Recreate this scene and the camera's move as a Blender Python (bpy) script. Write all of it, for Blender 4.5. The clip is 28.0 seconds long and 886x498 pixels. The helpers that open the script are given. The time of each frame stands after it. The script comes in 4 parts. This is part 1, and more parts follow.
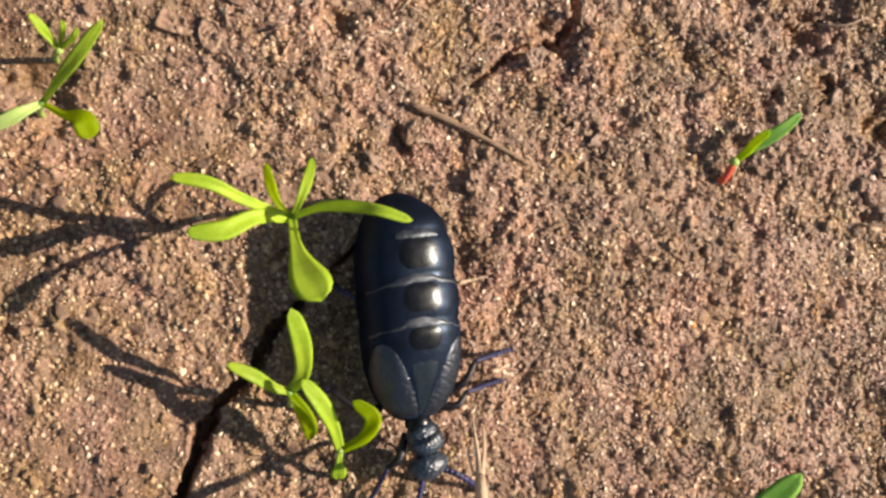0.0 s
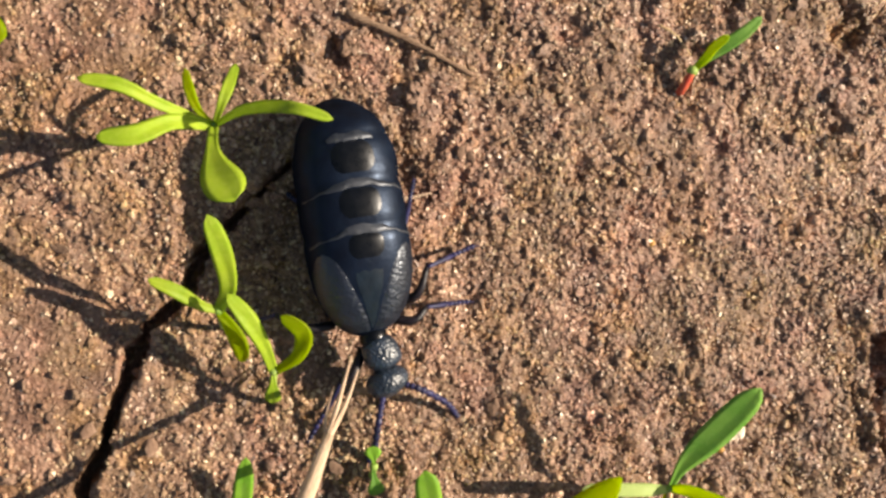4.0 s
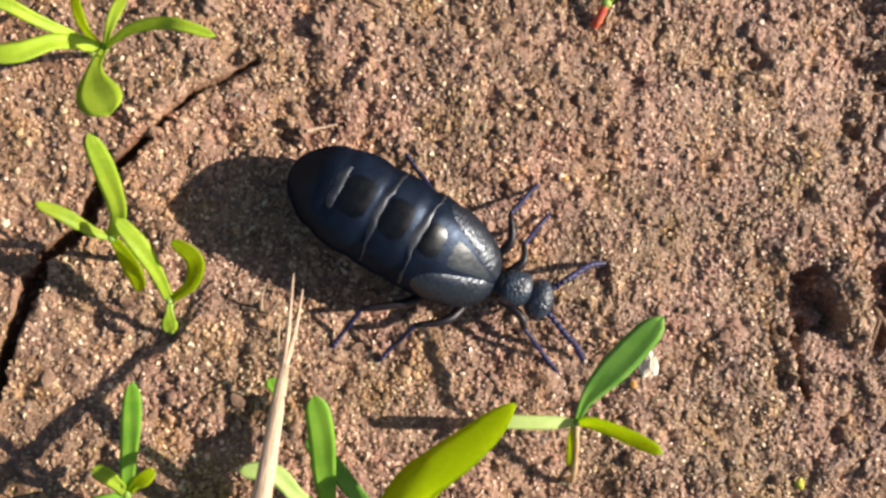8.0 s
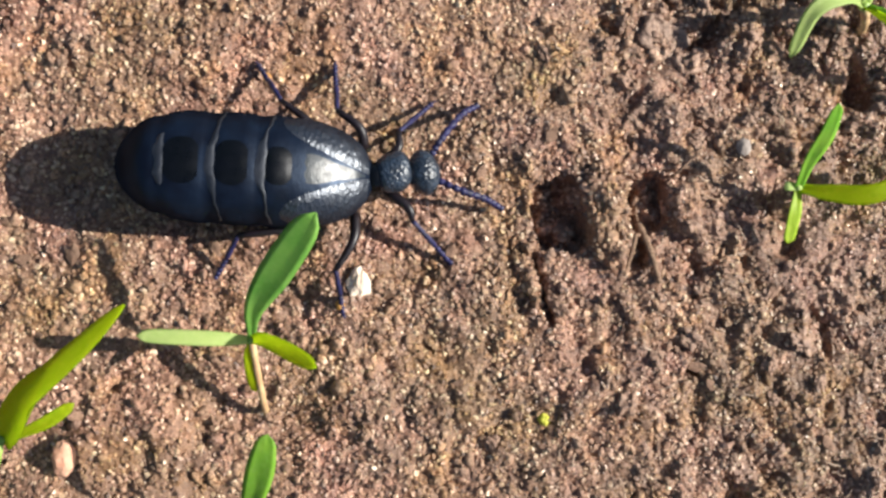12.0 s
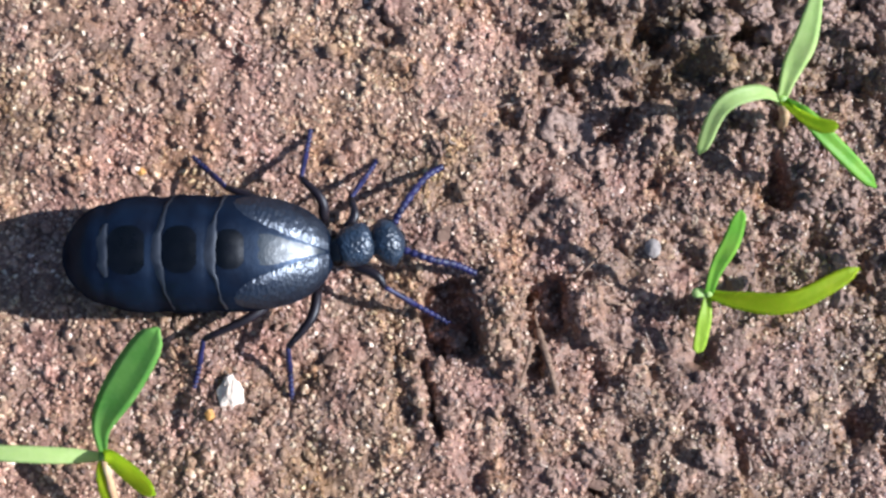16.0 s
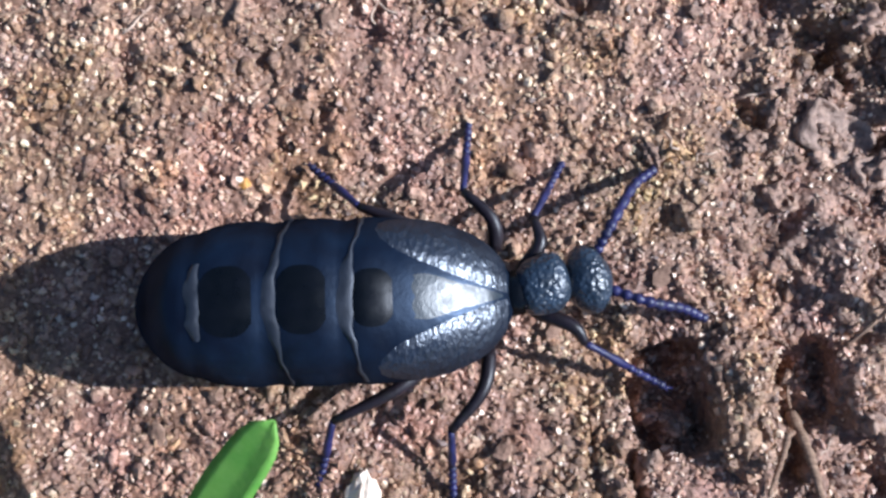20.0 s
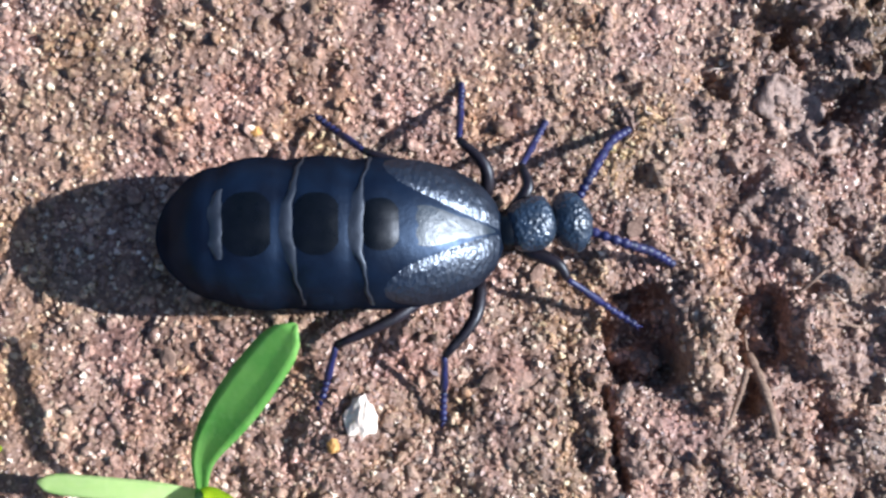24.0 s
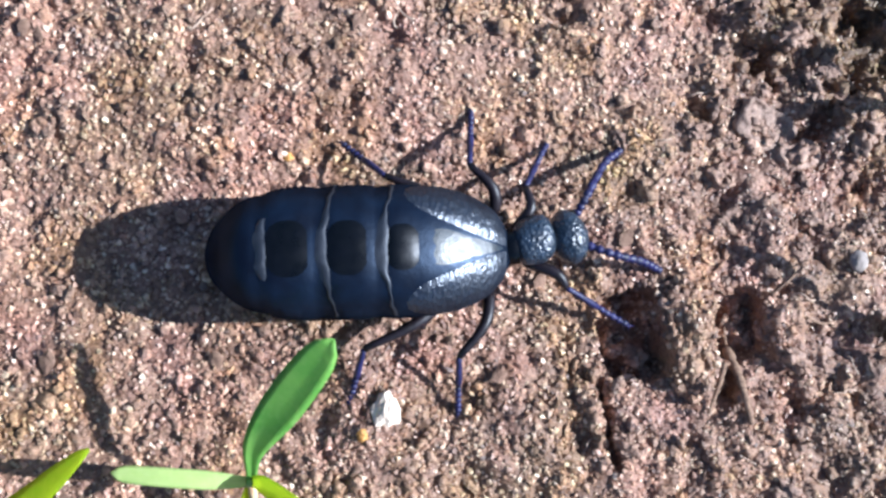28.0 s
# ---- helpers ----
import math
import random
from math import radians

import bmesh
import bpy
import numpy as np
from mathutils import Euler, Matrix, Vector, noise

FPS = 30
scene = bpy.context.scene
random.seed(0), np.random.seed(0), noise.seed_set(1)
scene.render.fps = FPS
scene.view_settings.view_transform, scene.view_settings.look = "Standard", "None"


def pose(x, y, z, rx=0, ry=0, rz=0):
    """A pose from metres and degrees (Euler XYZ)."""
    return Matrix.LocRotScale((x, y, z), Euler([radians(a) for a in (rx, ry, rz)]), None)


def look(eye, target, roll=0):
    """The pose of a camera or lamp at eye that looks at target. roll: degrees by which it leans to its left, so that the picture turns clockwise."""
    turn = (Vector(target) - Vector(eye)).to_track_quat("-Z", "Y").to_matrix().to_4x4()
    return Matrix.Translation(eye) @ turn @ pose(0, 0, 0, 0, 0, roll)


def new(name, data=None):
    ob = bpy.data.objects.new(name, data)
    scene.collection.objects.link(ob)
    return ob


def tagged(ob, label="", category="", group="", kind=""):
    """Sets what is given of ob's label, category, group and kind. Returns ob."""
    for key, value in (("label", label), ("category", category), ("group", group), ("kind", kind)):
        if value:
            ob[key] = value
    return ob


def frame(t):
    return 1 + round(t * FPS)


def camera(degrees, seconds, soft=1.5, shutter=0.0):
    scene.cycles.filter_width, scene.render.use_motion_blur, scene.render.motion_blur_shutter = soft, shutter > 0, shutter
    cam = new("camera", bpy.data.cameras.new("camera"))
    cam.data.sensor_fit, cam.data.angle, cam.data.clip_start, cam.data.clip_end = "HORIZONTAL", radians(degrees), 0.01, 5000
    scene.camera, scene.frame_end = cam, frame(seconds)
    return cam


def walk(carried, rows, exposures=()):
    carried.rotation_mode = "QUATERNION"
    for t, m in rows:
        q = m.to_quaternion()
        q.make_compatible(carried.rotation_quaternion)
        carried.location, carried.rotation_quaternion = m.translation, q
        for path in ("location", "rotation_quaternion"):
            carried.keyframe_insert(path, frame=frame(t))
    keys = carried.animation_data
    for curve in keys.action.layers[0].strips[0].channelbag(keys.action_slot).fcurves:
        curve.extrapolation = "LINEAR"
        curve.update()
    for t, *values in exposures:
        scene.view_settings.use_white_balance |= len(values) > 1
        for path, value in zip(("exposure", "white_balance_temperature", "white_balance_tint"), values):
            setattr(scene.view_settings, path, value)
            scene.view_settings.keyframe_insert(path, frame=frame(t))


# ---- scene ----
cam = camera(47, 28.0, 2.75)
PATH = [
    (0, pose(-0.00793, -0.00502, 0.10171, 2.97, -12.89, -0.56)),
    (0.5, pose(-0.00995, 0.00248, 0.09699, -0.11, -12.83, 0.46)),
    (1, pose(-0.01079, 0.00392, 0.09362, -1.06, -12.21, 0.06)),
    (1.5, pose(-0.01196, -0.00158, 0.08936, 0.71, -12.76, -0.92)),
    (2, pose(-0.01053, -0.01090, 0.09185, 4.01, -11.50, -2.38)),
    (2.5, pose(-0.00859, -0.01325, 0.09399, 3.97, -11.28, -2.69)),
    (3, pose(-0.00550, -0.01530, 0.09844, 4.22, -11.06, -2.67)),
    (3.5, pose(-0.00149, -0.01316, 0.09923, 3.04, -10.48, -1.92)),
    (4, pose(0.00073, -0.01245, 0.09832, 2.77, -11.62, -1.72)),
    (4.5, pose(0.00462, -0.01391, 0.09927, 2.99, -11.33, -1.62)),
    (6.5, pose(0.00998, -0.01913, 0.09668, 2.79, -10.86, -1.45)),
    (7, pose(0.01002, -0.01847, 0.09693, 2.37, -10.78, -1.67)),
    (7.5, pose(0.00989, -0.01827, 0.09695, 2.28, -11.01, -1.61)),
    (8, pose(0.00998, -0.01850, 0.09877, 2.34, -11.50, -1.76)),
    (8.5, pose(0.01104, -0.01893, 0.09992, 1.91, -12.44, -1.98)),
    (9, pose(0.01808, -0.02136, 0.10012, 0.87, -13.12, -1.68)),
    (9.5, pose(0.03683, -0.03550, 0.10954, 5.95, -7.10, -3.36)),
    (10, pose(0.04653, -0.04199, 0.10915, 7.00, -7.96, -3.25)),
    (10.5, pose(0.04845, -0.03992, 0.10784, 5.21, -9.21, -3.02)),
    (11, pose(0.05131, -0.04116, 0.10160, 6.62, -7.21, -2.84)),
    (11.5, pose(0.04661, -0.03278, 0.09509, 3.02, -7.73, -2.01)),
    (13.5, pose(0.05241, -0.02623, 0.09339, 4.02, -3.84, -1.98)),
    (14, pose(0.05529, -0.02556, 0.09452, 4.45, -4.48, -1.94)),
    (14.5, pose(0.05737, -0.02580, 0.09360, 5.12, -4.27, -1.85)),
    (15, pose(0.05807, -0.02536, 0.09340, 5.57, -5.01, -1.76)),
    (15.5, pose(0.06033, -0.02349, 0.09279, 4.97, -4.82, -1.45)),
    (16, pose(0.06139, -0.02331, 0.09027, 5.23, -5.06, -1.15)),
    (16.5, pose(0.06187, -0.02280, 0.08746, 4.99, -4.66, -0.90)),
    (17, pose(0.06136, -0.02273, 0.08371, 5.06, -3.73, -0.61)),
    (17.5, pose(0.05996, -0.02197, 0.08030, 4.68, -3.06, -0.20)),
    (18, pose(0.05750, -0.02199, 0.07572, 4.96, -2.49, -0.04)),
    (18.5, pose(0.05599, -0.02095, 0.07216, 4.47, -2.07, 0.20)),
    (19, pose(0.05384, -0.02111, 0.06815, 5.33, -2.46, 0.32)),
    (19.5, pose(0.05379, -0.02090, 0.06639, 6.19, -1.96, 0.19)),
    (20, pose(0.05449, -0.01817, 0.06450, 5.31, -1.17, 0.16)),
    (20.5, pose(0.05449, -0.01744, 0.06436, 5.06, -1.21, 0.09)),
    (21, pose(0.05391, -0.01838, 0.06484, 5.12, -2.24, -0.22)),
    (21.5, pose(0.05401, -0.02002, 0.06656, 5.31, -3.00, -0.60)),
    (23.5, pose(0.05222, -0.02386, 0.06944, 6.76, -4.48, 1.38)),
    (24, pose(0.05060, -0.02511, 0.06944, 7.51, -4.80, 1.23)),
    (24.5, pose(0.04977, -0.02549, 0.07125, 7.49, -4.89, 1.16)),
    (25, pose(0.04922, -0.02540, 0.07430, 7.37, -4.84, 1.10)),
    (25.5, pose(0.04898, -0.02412, 0.07634, 6.64, -4.70, 1.03)),
    (26, pose(0.04904, -0.02194, 0.07726, 5.30, -4.31, 0.96)),
    (26.5, pose(0.04866, -0.02184, 0.07730, 5.28, -4.30, 0.83)),
    (27, pose(0.04826, -0.02179, 0.07833, 5.20, -4.47, 0.65)),
    (27.5, pose(0.04914, -0.02216, 0.07845, 5.55, -4.14, 0.60)),
    (28, pose(0.04877, -0.02164, 0.07870, 4.77, -4.73, 0.62)),
]
walk(cam, PATH, [
    (0, 0.99, 7000, 10), (2, 0.88, 7350, 11), (4.5, 0.90, 7250, 11), (8, 0.99, 6650, 10), (9, 1.00, 6550, 10), (10, 0.94, 6300, 9), (11.5, 0.94, 6200, 8), (14, 0.96, 5800, 9), (14.7, 1.00, 5250, 10.5), (18, 0.96, 5150, 10.5), (20, 0.98, 5100, 10.5), (21, 1.04, 5100, 10.5), (24, 1.16, 5050, 9.5), (27.5, 1.17, 5050, 9), (28, 1.26, 5050, 9),
])

MM = 0.001

# ---------------------------------------------------------------- light
SUN_AZ, SUN_EL = 2.0, 35.0
world = bpy.data.worlds.new("sky")
scene.world = world
world.use_nodes = True
wn = world.node_tree
sky = wn.nodes.new("ShaderNodeTexSky")
sky.sky_type = 'NISHITA'
sky.sun_disc = False
sky.sun_elevation = radians(SUN_EL)
sky.sun_rotation = radians(90.0 - SUN_AZ)
wn.nodes["Background"].inputs["Strength"].default_value = 0.05
wn.links.new(sky.outputs[0], wn.nodes["Background"].inputs["Color"])
sun_data = bpy.data.lights.new("sun", 'SUN')
sun_data.energy, sun_data.angle, sun_data.color = 4.6, radians(0.53), (1.0, 0.93, 0.82)
sun = new("sun", sun_data)
sun_way = Vector((math.cos(radians(SUN_EL)) * math.cos(radians(SUN_AZ)), math.cos(radians(SUN_EL)) * math.sin(radians(SUN_AZ)), math.sin(radians(SUN_EL))))
sun.matrix_world = look(sun_way * 2.0, (0, 0, 0))


# ---------------------------------------------------------------- materials
class Nodes:
    """A node material with object coordinates in millimetres."""

    def __init__(self, name):
        self.mat = bpy.data.materials.new(name)
        self.mat.use_nodes = True
        self.t = self.mat.node_tree
        self.bsdf = self.t.nodes["Principled BSDF"]
        co = self.t.nodes.new("ShaderNodeTexCoord")
        mp = self.t.nodes.new("ShaderNodeMapping")
        mp.inputs["Scale"].default_value = (1000, 1000, 1000)
        self.t.links.new(co.outputs["Object"], mp.inputs["Vector"])
        self.mm = mp.outputs[0]

    def noise(self, scale, detail=3.0, rough=0.55, stretch=None):
        n = self.t.nodes.new("ShaderNodeTexNoise")
        n.inputs["Scale"].default_value, n.inputs["Detail"].default_value, n.inputs["Roughness"].default_value = scale, detail, rough
        src = self.mm
        if stretch:
            m = self.t.nodes.new("ShaderNodeMapping")
            m.inputs["Scale"].default_value = stretch
            self.t.links.new(src, m.inputs["Vector"])
            src = m.outputs[0]
        self.t.links.new(src, n.inputs["Vector"])
        return n.outputs["Fac"]

    def cells(self, scale, feature='F1'):
        n = self.t.nodes.new("ShaderNodeTexVoronoi")
        n.feature = feature
        n.inputs["Scale"].default_value = scale
        self.t.links.new(self.mm, n.inputs["Vector"])
        return n.outputs["Distance"]

    def ramp(self, fac, stops):
        r = self.t.nodes.new("ShaderNodeValToRGB")
        els = r.color_ramp.elements
        while len(els) < len(stops):
            els.new(0.5)
        for e, (p, c) in zip(els, stops):
            e.position = p
            e.color = (*c, 1) if not isinstance(c, float) else (c, c, c, 1)
        self.t.links.new(fac, r.inputs["Fac"])
        return r.outputs["Color"]

    def mix(self, fac, a, b, kind='MIX'):
        m = self.t.nodes.new("ShaderNodeMix")
        m.data_type, m.blend_type = 'RGBA', kind
        for sock, v in ((m.inputs[0], fac), (m.inputs[6], a), (m.inputs[7], b)):
            if isinstance(v, (int, float)):
                sock.default_value = v
            elif isinstance(v, tuple):
                sock.default_value = (*v, 1)
            else:
                self.t.links.new(v, sock)
        return m.outputs[2]

    def along(self, axis, a, b):
        """0 at a and 1 at b millimetres along an axis, with a ragged edge."""
        sep = self.t.nodes.new("ShaderNodeSeparateXYZ")
        self.t.links.new(self.mm, sep.inputs[0])
        m = self.t.nodes.new("ShaderNodeMapRange")
        m.interpolation_type = 'SMOOTHSTEP'
        for k, v in zip(("From Min", "From Max"), (a, b)):
            m.inputs[k].default_value = v
        self.t.links.new(sep.outputs[axis], m.inputs["Value"])
        return m.outputs[0]

    def island(self):
        return self.t.nodes.new("ShaderNodeNewGeometry").outputs["Random Per Island"]

    def each(self):
        return self.t.nodes.new("ShaderNodeObjectInfo").outputs["Random"]

    def bump(self, fac, mm, strength=1.0):
        b = self.t.nodes.new("ShaderNodeBump")
        b.inputs["Distance"].default_value, b.inputs["Strength"].default_value = mm * MM, strength
        self.t.links.new(fac, b.inputs["Height"])
        prev = self.bsdf.inputs["Normal"].links
        if prev:
            self.t.links.new(prev[0].from_socket, b.inputs["Normal"])
        self.t.links.new(b.outputs[0], self.bsdf.inputs["Normal"])

    def put(self, color=None, **values):
        if color is not None:
            if isinstance(color, tuple):
                self.bsdf.inputs["Base Color"].default_value = (*color, 1)
            else:
                self.t.links.new(color, self.bsdf.inputs["Base Color"])
        for k, v in values.items():
            sock = self.bsdf.inputs[k.replace("_", " ")]
            if isinstance(v, (int, float)):
                sock.default_value = v
            else:
                self.t.links.new(v, sock)
        return self.mat


def soil_tint(n):
    """Broad patches of paler, redder and damper soil, alike for the ground and for what lies on it."""
    broad = n.ramp(n.noise(0.07, 3), [(0.34, (0.90, 0.92, 0.82)), (0.5, (1.0, 1.0, 1.0)), (0.66, (1.08, 1.0, 1.0))])
    damp = n.ramp(n.noise(0.24, 5, 0.65), [(0.34, (0.70, 0.66, 0.66)), (0.46, (0.96, 0.95, 0.95)), (0.64, (1.26, 1.24, 1.22))])
    tint = n.mix(1.0, broad, damp, 'MULTIPLY')
    # small ochre and rosy patches
    hue = n.ramp(n.noise(0.16, 4, 0.6), [(0.36, (1.05, 1.00, 0.78)), (0.48, (1.0, 1.0, 1.0)), (0.54, (1.0, 1.0, 1.0)), (0.66, (1.04, 0.95, 1.02))])
    tint = n.mix(1.0, tint, hue, 'MULTIPLY')
    # an olive crust spreads over the sandy side, its colour also darkened for shade there, and greyer soil over the
    # cloddy side
    crust_shade = n.mix(1.0, n.ramp(n.along('X', 10, -14), [(0.0, 0.5), (1.0, 1.0)]), n.ramp(n.noise(0.09, 5, 0.6), [(0.44, 0.0), (0.58, 1.0)]), 'MULTIPLY')
    tint = n.mix(crust_shade, tint, n.mix(1.0, tint, (0.83, 0.83, 0.66), 'MULTIPLY'))
    grey = n.mix(1.0, n.along('X', 72, 96), n.ramp(n.noise(0.13, 4, 0.6), [(0.36, 0.0), (0.60, 1.0)]), 'MULTIPLY')
    tint = n.mix(grey, tint, n.mix(1.0, tint, (0.96, 0.97, 0.98), 'MULTIPLY'))
    # a paler patch of fine soil; dry only names its mask, about 1.25 times brighter
    dry = n.mix(1.0, n.mix(1.0, n.along('X', 54, 62), n.along('X', 79, 73), 'MULTIPLY'), n.mix(1.0, n.along('Y', -10, -5), n.along('Y', 12, 5), 'MULTIPLY'), 'MULTIPLY')
    dry = n.mix(1.0, dry, n.ramp(n.noise(0.25, 4, 0.6), [(0.34, 0.3), (0.56, 1.0)]), 'MULTIPLY')
    tint = n.mix(dry, tint, n.mix(1.0, tint, (1.26, 1.25, 1.24), 'MULTIPLY'))
    # a corner of broken olive soil, darkened in colour for the shadows among its clods
    clod_shade = n.mix(1.0, n.mix(1.0, n.along('X', 73, 82), n.along('Y', -5, 2), 'MULTIPLY'), n.ramp(n.noise(0.3, 4, 0.6), [(0.30, 0.2), (0.52, 1.0)]), 'MULTIPLY')
    tint = n.mix(clod_shade, tint, n.mix(1.0, tint, (0.74, 0.75, 0.65), 'MULTIPLY'))
    # farther off the patches fade into one even soil
    near_x = n.mix(1.0, n.along('X', -110, -45), n.along('X', 200, 125), 'MULTIPLY')
    near_y = n.mix(1.0, n.along('Y', -140, -75), n.along('Y', 105, 40), 'MULTIPLY')
    return n.mix(n.mix(1.0, near_x, near_y, 'MULTIPLY'), (0.96, 0.96, 0.92), tint)


def soil_material():
    n = Nodes("soil")
    fine = n.ramp(n.noise(2.6, 6, 0.72), [(0.28, (0.11, 0.055, 0.032)), (0.45, (0.19, 0.103, 0.064)), (0.60, (0.28, 0.16, 0.104)), (0.76, (0.44, 0.285, 0.19))])
    n.bump(n.noise(2.2, 5, 0.65), 0.20)
    n.bump(n.cells(2.2), 0.15, 0.8)
    return n.put(n.mix(1.0, fine, soil_tint(n), 'MULTIPLY'), Roughness=0.55, Specular_IOR_Level=0.6)


def grain_material():
    n = Nodes("soil_grain")
    r = n.island()
    col = n.ramp(r, [(0.0, (0.09, 0.045, 0.027)), (0.18, (0.22, 0.12, 0.077)), (0.36, (0.32, 0.184, 0.114)), (0.52, (0.40, 0.228, 0.155)), (0.70, (0.46, 0.30, 0.193)), (0.90, (0.56, 0.40, 0.275)), (1.0, (0.72, 0.57, 0.42))])
    n.bump(n.noise(3.2, 4, 0.7), 0.09)
    var = n.ramp(n.noise(4.0, 3), [(0.3, 0.82), (0.7, 1.12)])
    col = n.mix(1.0, n.mix(1.0, col, var, 'MULTIPLY'), soil_tint(n), 'MULTIPLY')
    return n.put(col, Roughness=n.ramp(r, [(0.0, 0.55), (0.6, 0.42), (1.0, 0.25)]), Specular_IOR_Level=0.95)


def crumb_material():
    """Lumps of fine soil, each a little different."""
    n = Nodes("soil_crumb")
    col = n.ramp(n.noise(2.0, 6, 0.7), [(0.28, (0.20, 0.112, 0.073)), (0.5, (0.38, 0.228, 0.152)), (0.72, (0.55, 0.375, 0.262))])
    col = n.mix(1.0, col, n.ramp(n.island(), [(0.0, 0.72), (1.0, 1.18)]), 'MULTIPLY')
    n.bump(n.noise(2.4, 6, 0.7), 0.24)
    n.bump(n.cells(2.4), 0.20)
    return n.put(n.mix(1.0, col, soil_tint(n), 'MULTIPLY'), Roughness=0.55, Specular_IOR_Level=0.6)


def flake_material():
    n = Nodes("soil_flake")
    col = n.ramp(n.noise(1.6, 5, 0.65, (1.0, 0.4, 1.0)), [(0.3, (0.15, 0.085, 0.058)), (0.55, (0.25, 0.155, 0.105)), (0.75, (0.38, 0.25, 0.18))])
    n.bump(n.noise(2.4, 5, 0.7, (1.0, 0.3, 1.0)), 0.14)
    return n.put(n.mix(1.0, col, n.ramp(n.each(), [(0.0, 0.75), (1.0, 1.3)]), 'MULTIPLY'), Roughness=0.85, Specular_IOR_Level=0.25)


def clod_material(name="soil_clod", a=(0.14, 0.077, 0.05), b=(0.27, 0.157, 0.102), c=(0.43, 0.28, 0.187)):
    n = Nodes(name)
    col = n.ramp(n.noise(2.0, 6, 0.7), [(0.28, a), (0.5, b), (0.72, c)])
    col = n.mix(1.0, col, n.ramp(n.each(), [(0.0, 0.82), (1.0, 1.12)]), 'MULTIPLY')
    n.bump(n.noise(2.4, 6, 0.7), 0.14)
    n.bump(n.cells(2.2), 0.10)
    return n.put(col, Roughness=0.58, Specular_IOR_Level=0.6)


def leaf_material(name, base, tip, vein, through_light=0.48):
    """A thin leaf: a glossy skin over a body that lets some light through."""
    n = Nodes(name)
    col = n.mix(n.ramp(n.noise(0.35, 3), [(0.35, 0.0), (0.65, 1.0)]), base, tip)
    col = n.mix(n.ramp(n.noise(2.2, 4, 0.6, (1, 1, 0.4)), [(0.45, 0.0), (0.8, 0.55)]), col, vein)
    col = n.mix(1.0, col, n.ramp(n.each(), [(0.0, 0.86), (1.0, 1.08)]), 'MULTIPLY')
    n.bump(n.noise(3.0, 3), 0.03)
    n.put(col, Roughness=0.48, Specular_IOR_Level=0.22)
    thin = n.t.nodes.new("ShaderNodeBsdfTranslucent")
    both = n.t.nodes.new("ShaderNodeMixShader")
    both.inputs[0].default_value = through_light
    soft = n.t.nodes.new("ShaderNodeGamma")
    soft.inputs["Gamma"].default_value = 0.6
    n.t.links.new(col, soft.inputs["Color"])
    n.t.links.new(soft.outputs[0], thin.inputs["Color"])
    n.t.links.new(n.bsdf.outputs[0], both.inputs[1])
    n.t.links.new(thin.outputs[0], both.inputs[2])
    n.t.links.new(both.outputs[0], n.t.nodes["Material Output"].inputs["Surface"])
    return n.mat


def plain_material(name, a, b, scale, rough, bump=0.1, stretch=None, spec=0.4):
    n = Nodes(name)
    f = n.noise(scale, 4, 0.6, stretch)
    n.bump(f, bump)
    return n.put(n.ramp(f, [(0.32, a), (0.68, b)]), Roughness=rough, Specular_IOR_Level=spec)


def chitin(name, a, b, scale, rough, bump_mm, coat=0.0, pits=0.0, spec=0.5):
    n = Nodes(name)
    col = n.ramp(n.noise(scale, 4, 0.6), [(0.35, a), (0.7, b)])
    n.bump(n.noise(scale * 2.2, 4, 0.6), bump_mm)
    if pits:
        n.bump(n.cells(3.6, 'SMOOTH_F1'), pits)
    return n.put(col, Roughness=n.ramp(n.noise(scale * 1.3, 3), [(0.3, rough * 0.85), (0.7, min(1.0, rough * 1.25))]), Coat_Weight=coat, Coat_Roughness=0.25, Specular_IOR_Level=spec)


def satin_chitin(name, a, b, scale, rough, bump_mm, sheen, wrinkle=0.0):
    """Dark cuticle whose finely wrinkled skin gives an even satin sheen, with no bright rim at its edges."""
    n = Nodes(name)
    col = n.ramp(n.noise(scale, 4, 0.6), [(0.35, a), (0.7, b)])
    n.bump(n.noise(scale * 2.2, 4, 0.6), bump_mm)
    if wrinkle:
        n.bump(n.noise(2.5, 2, 0.5, (1.3, 0.8, 0.9)), wrinkle)
    under = n.t.nodes.new("ShaderNodeBsdfDiffuse")
    gloss = n.t.nodes.new("ShaderNodeBsdfGlossy")
    both = n.t.nodes.new("ShaderNodeAddShader")
    gloss.inputs["Color"].default_value = (*sheen, 1)
    n.t.links.new(n.ramp(n.noise(scale * 1.3, 3), [(0.3, rough * 0.85), (0.7, rough * 1.2)]), gloss.inputs["Roughness"])
    n.t.links.new(col, under.inputs["Color"])
    normal = n.bsdf.inputs["Normal"].links[0].from_socket
    for shader in (under, gloss):
        n.t.links.new(normal, shader.inputs["Normal"])
    n.t.links.new(under.outputs[0], both.inputs[0])
    n.t.links.new(gloss.outputs[0], both.inputs[1])
    n.t.links.new(both.outputs[0], n.t.nodes["Material Output"].inputs["Surface"])
    return n.mat


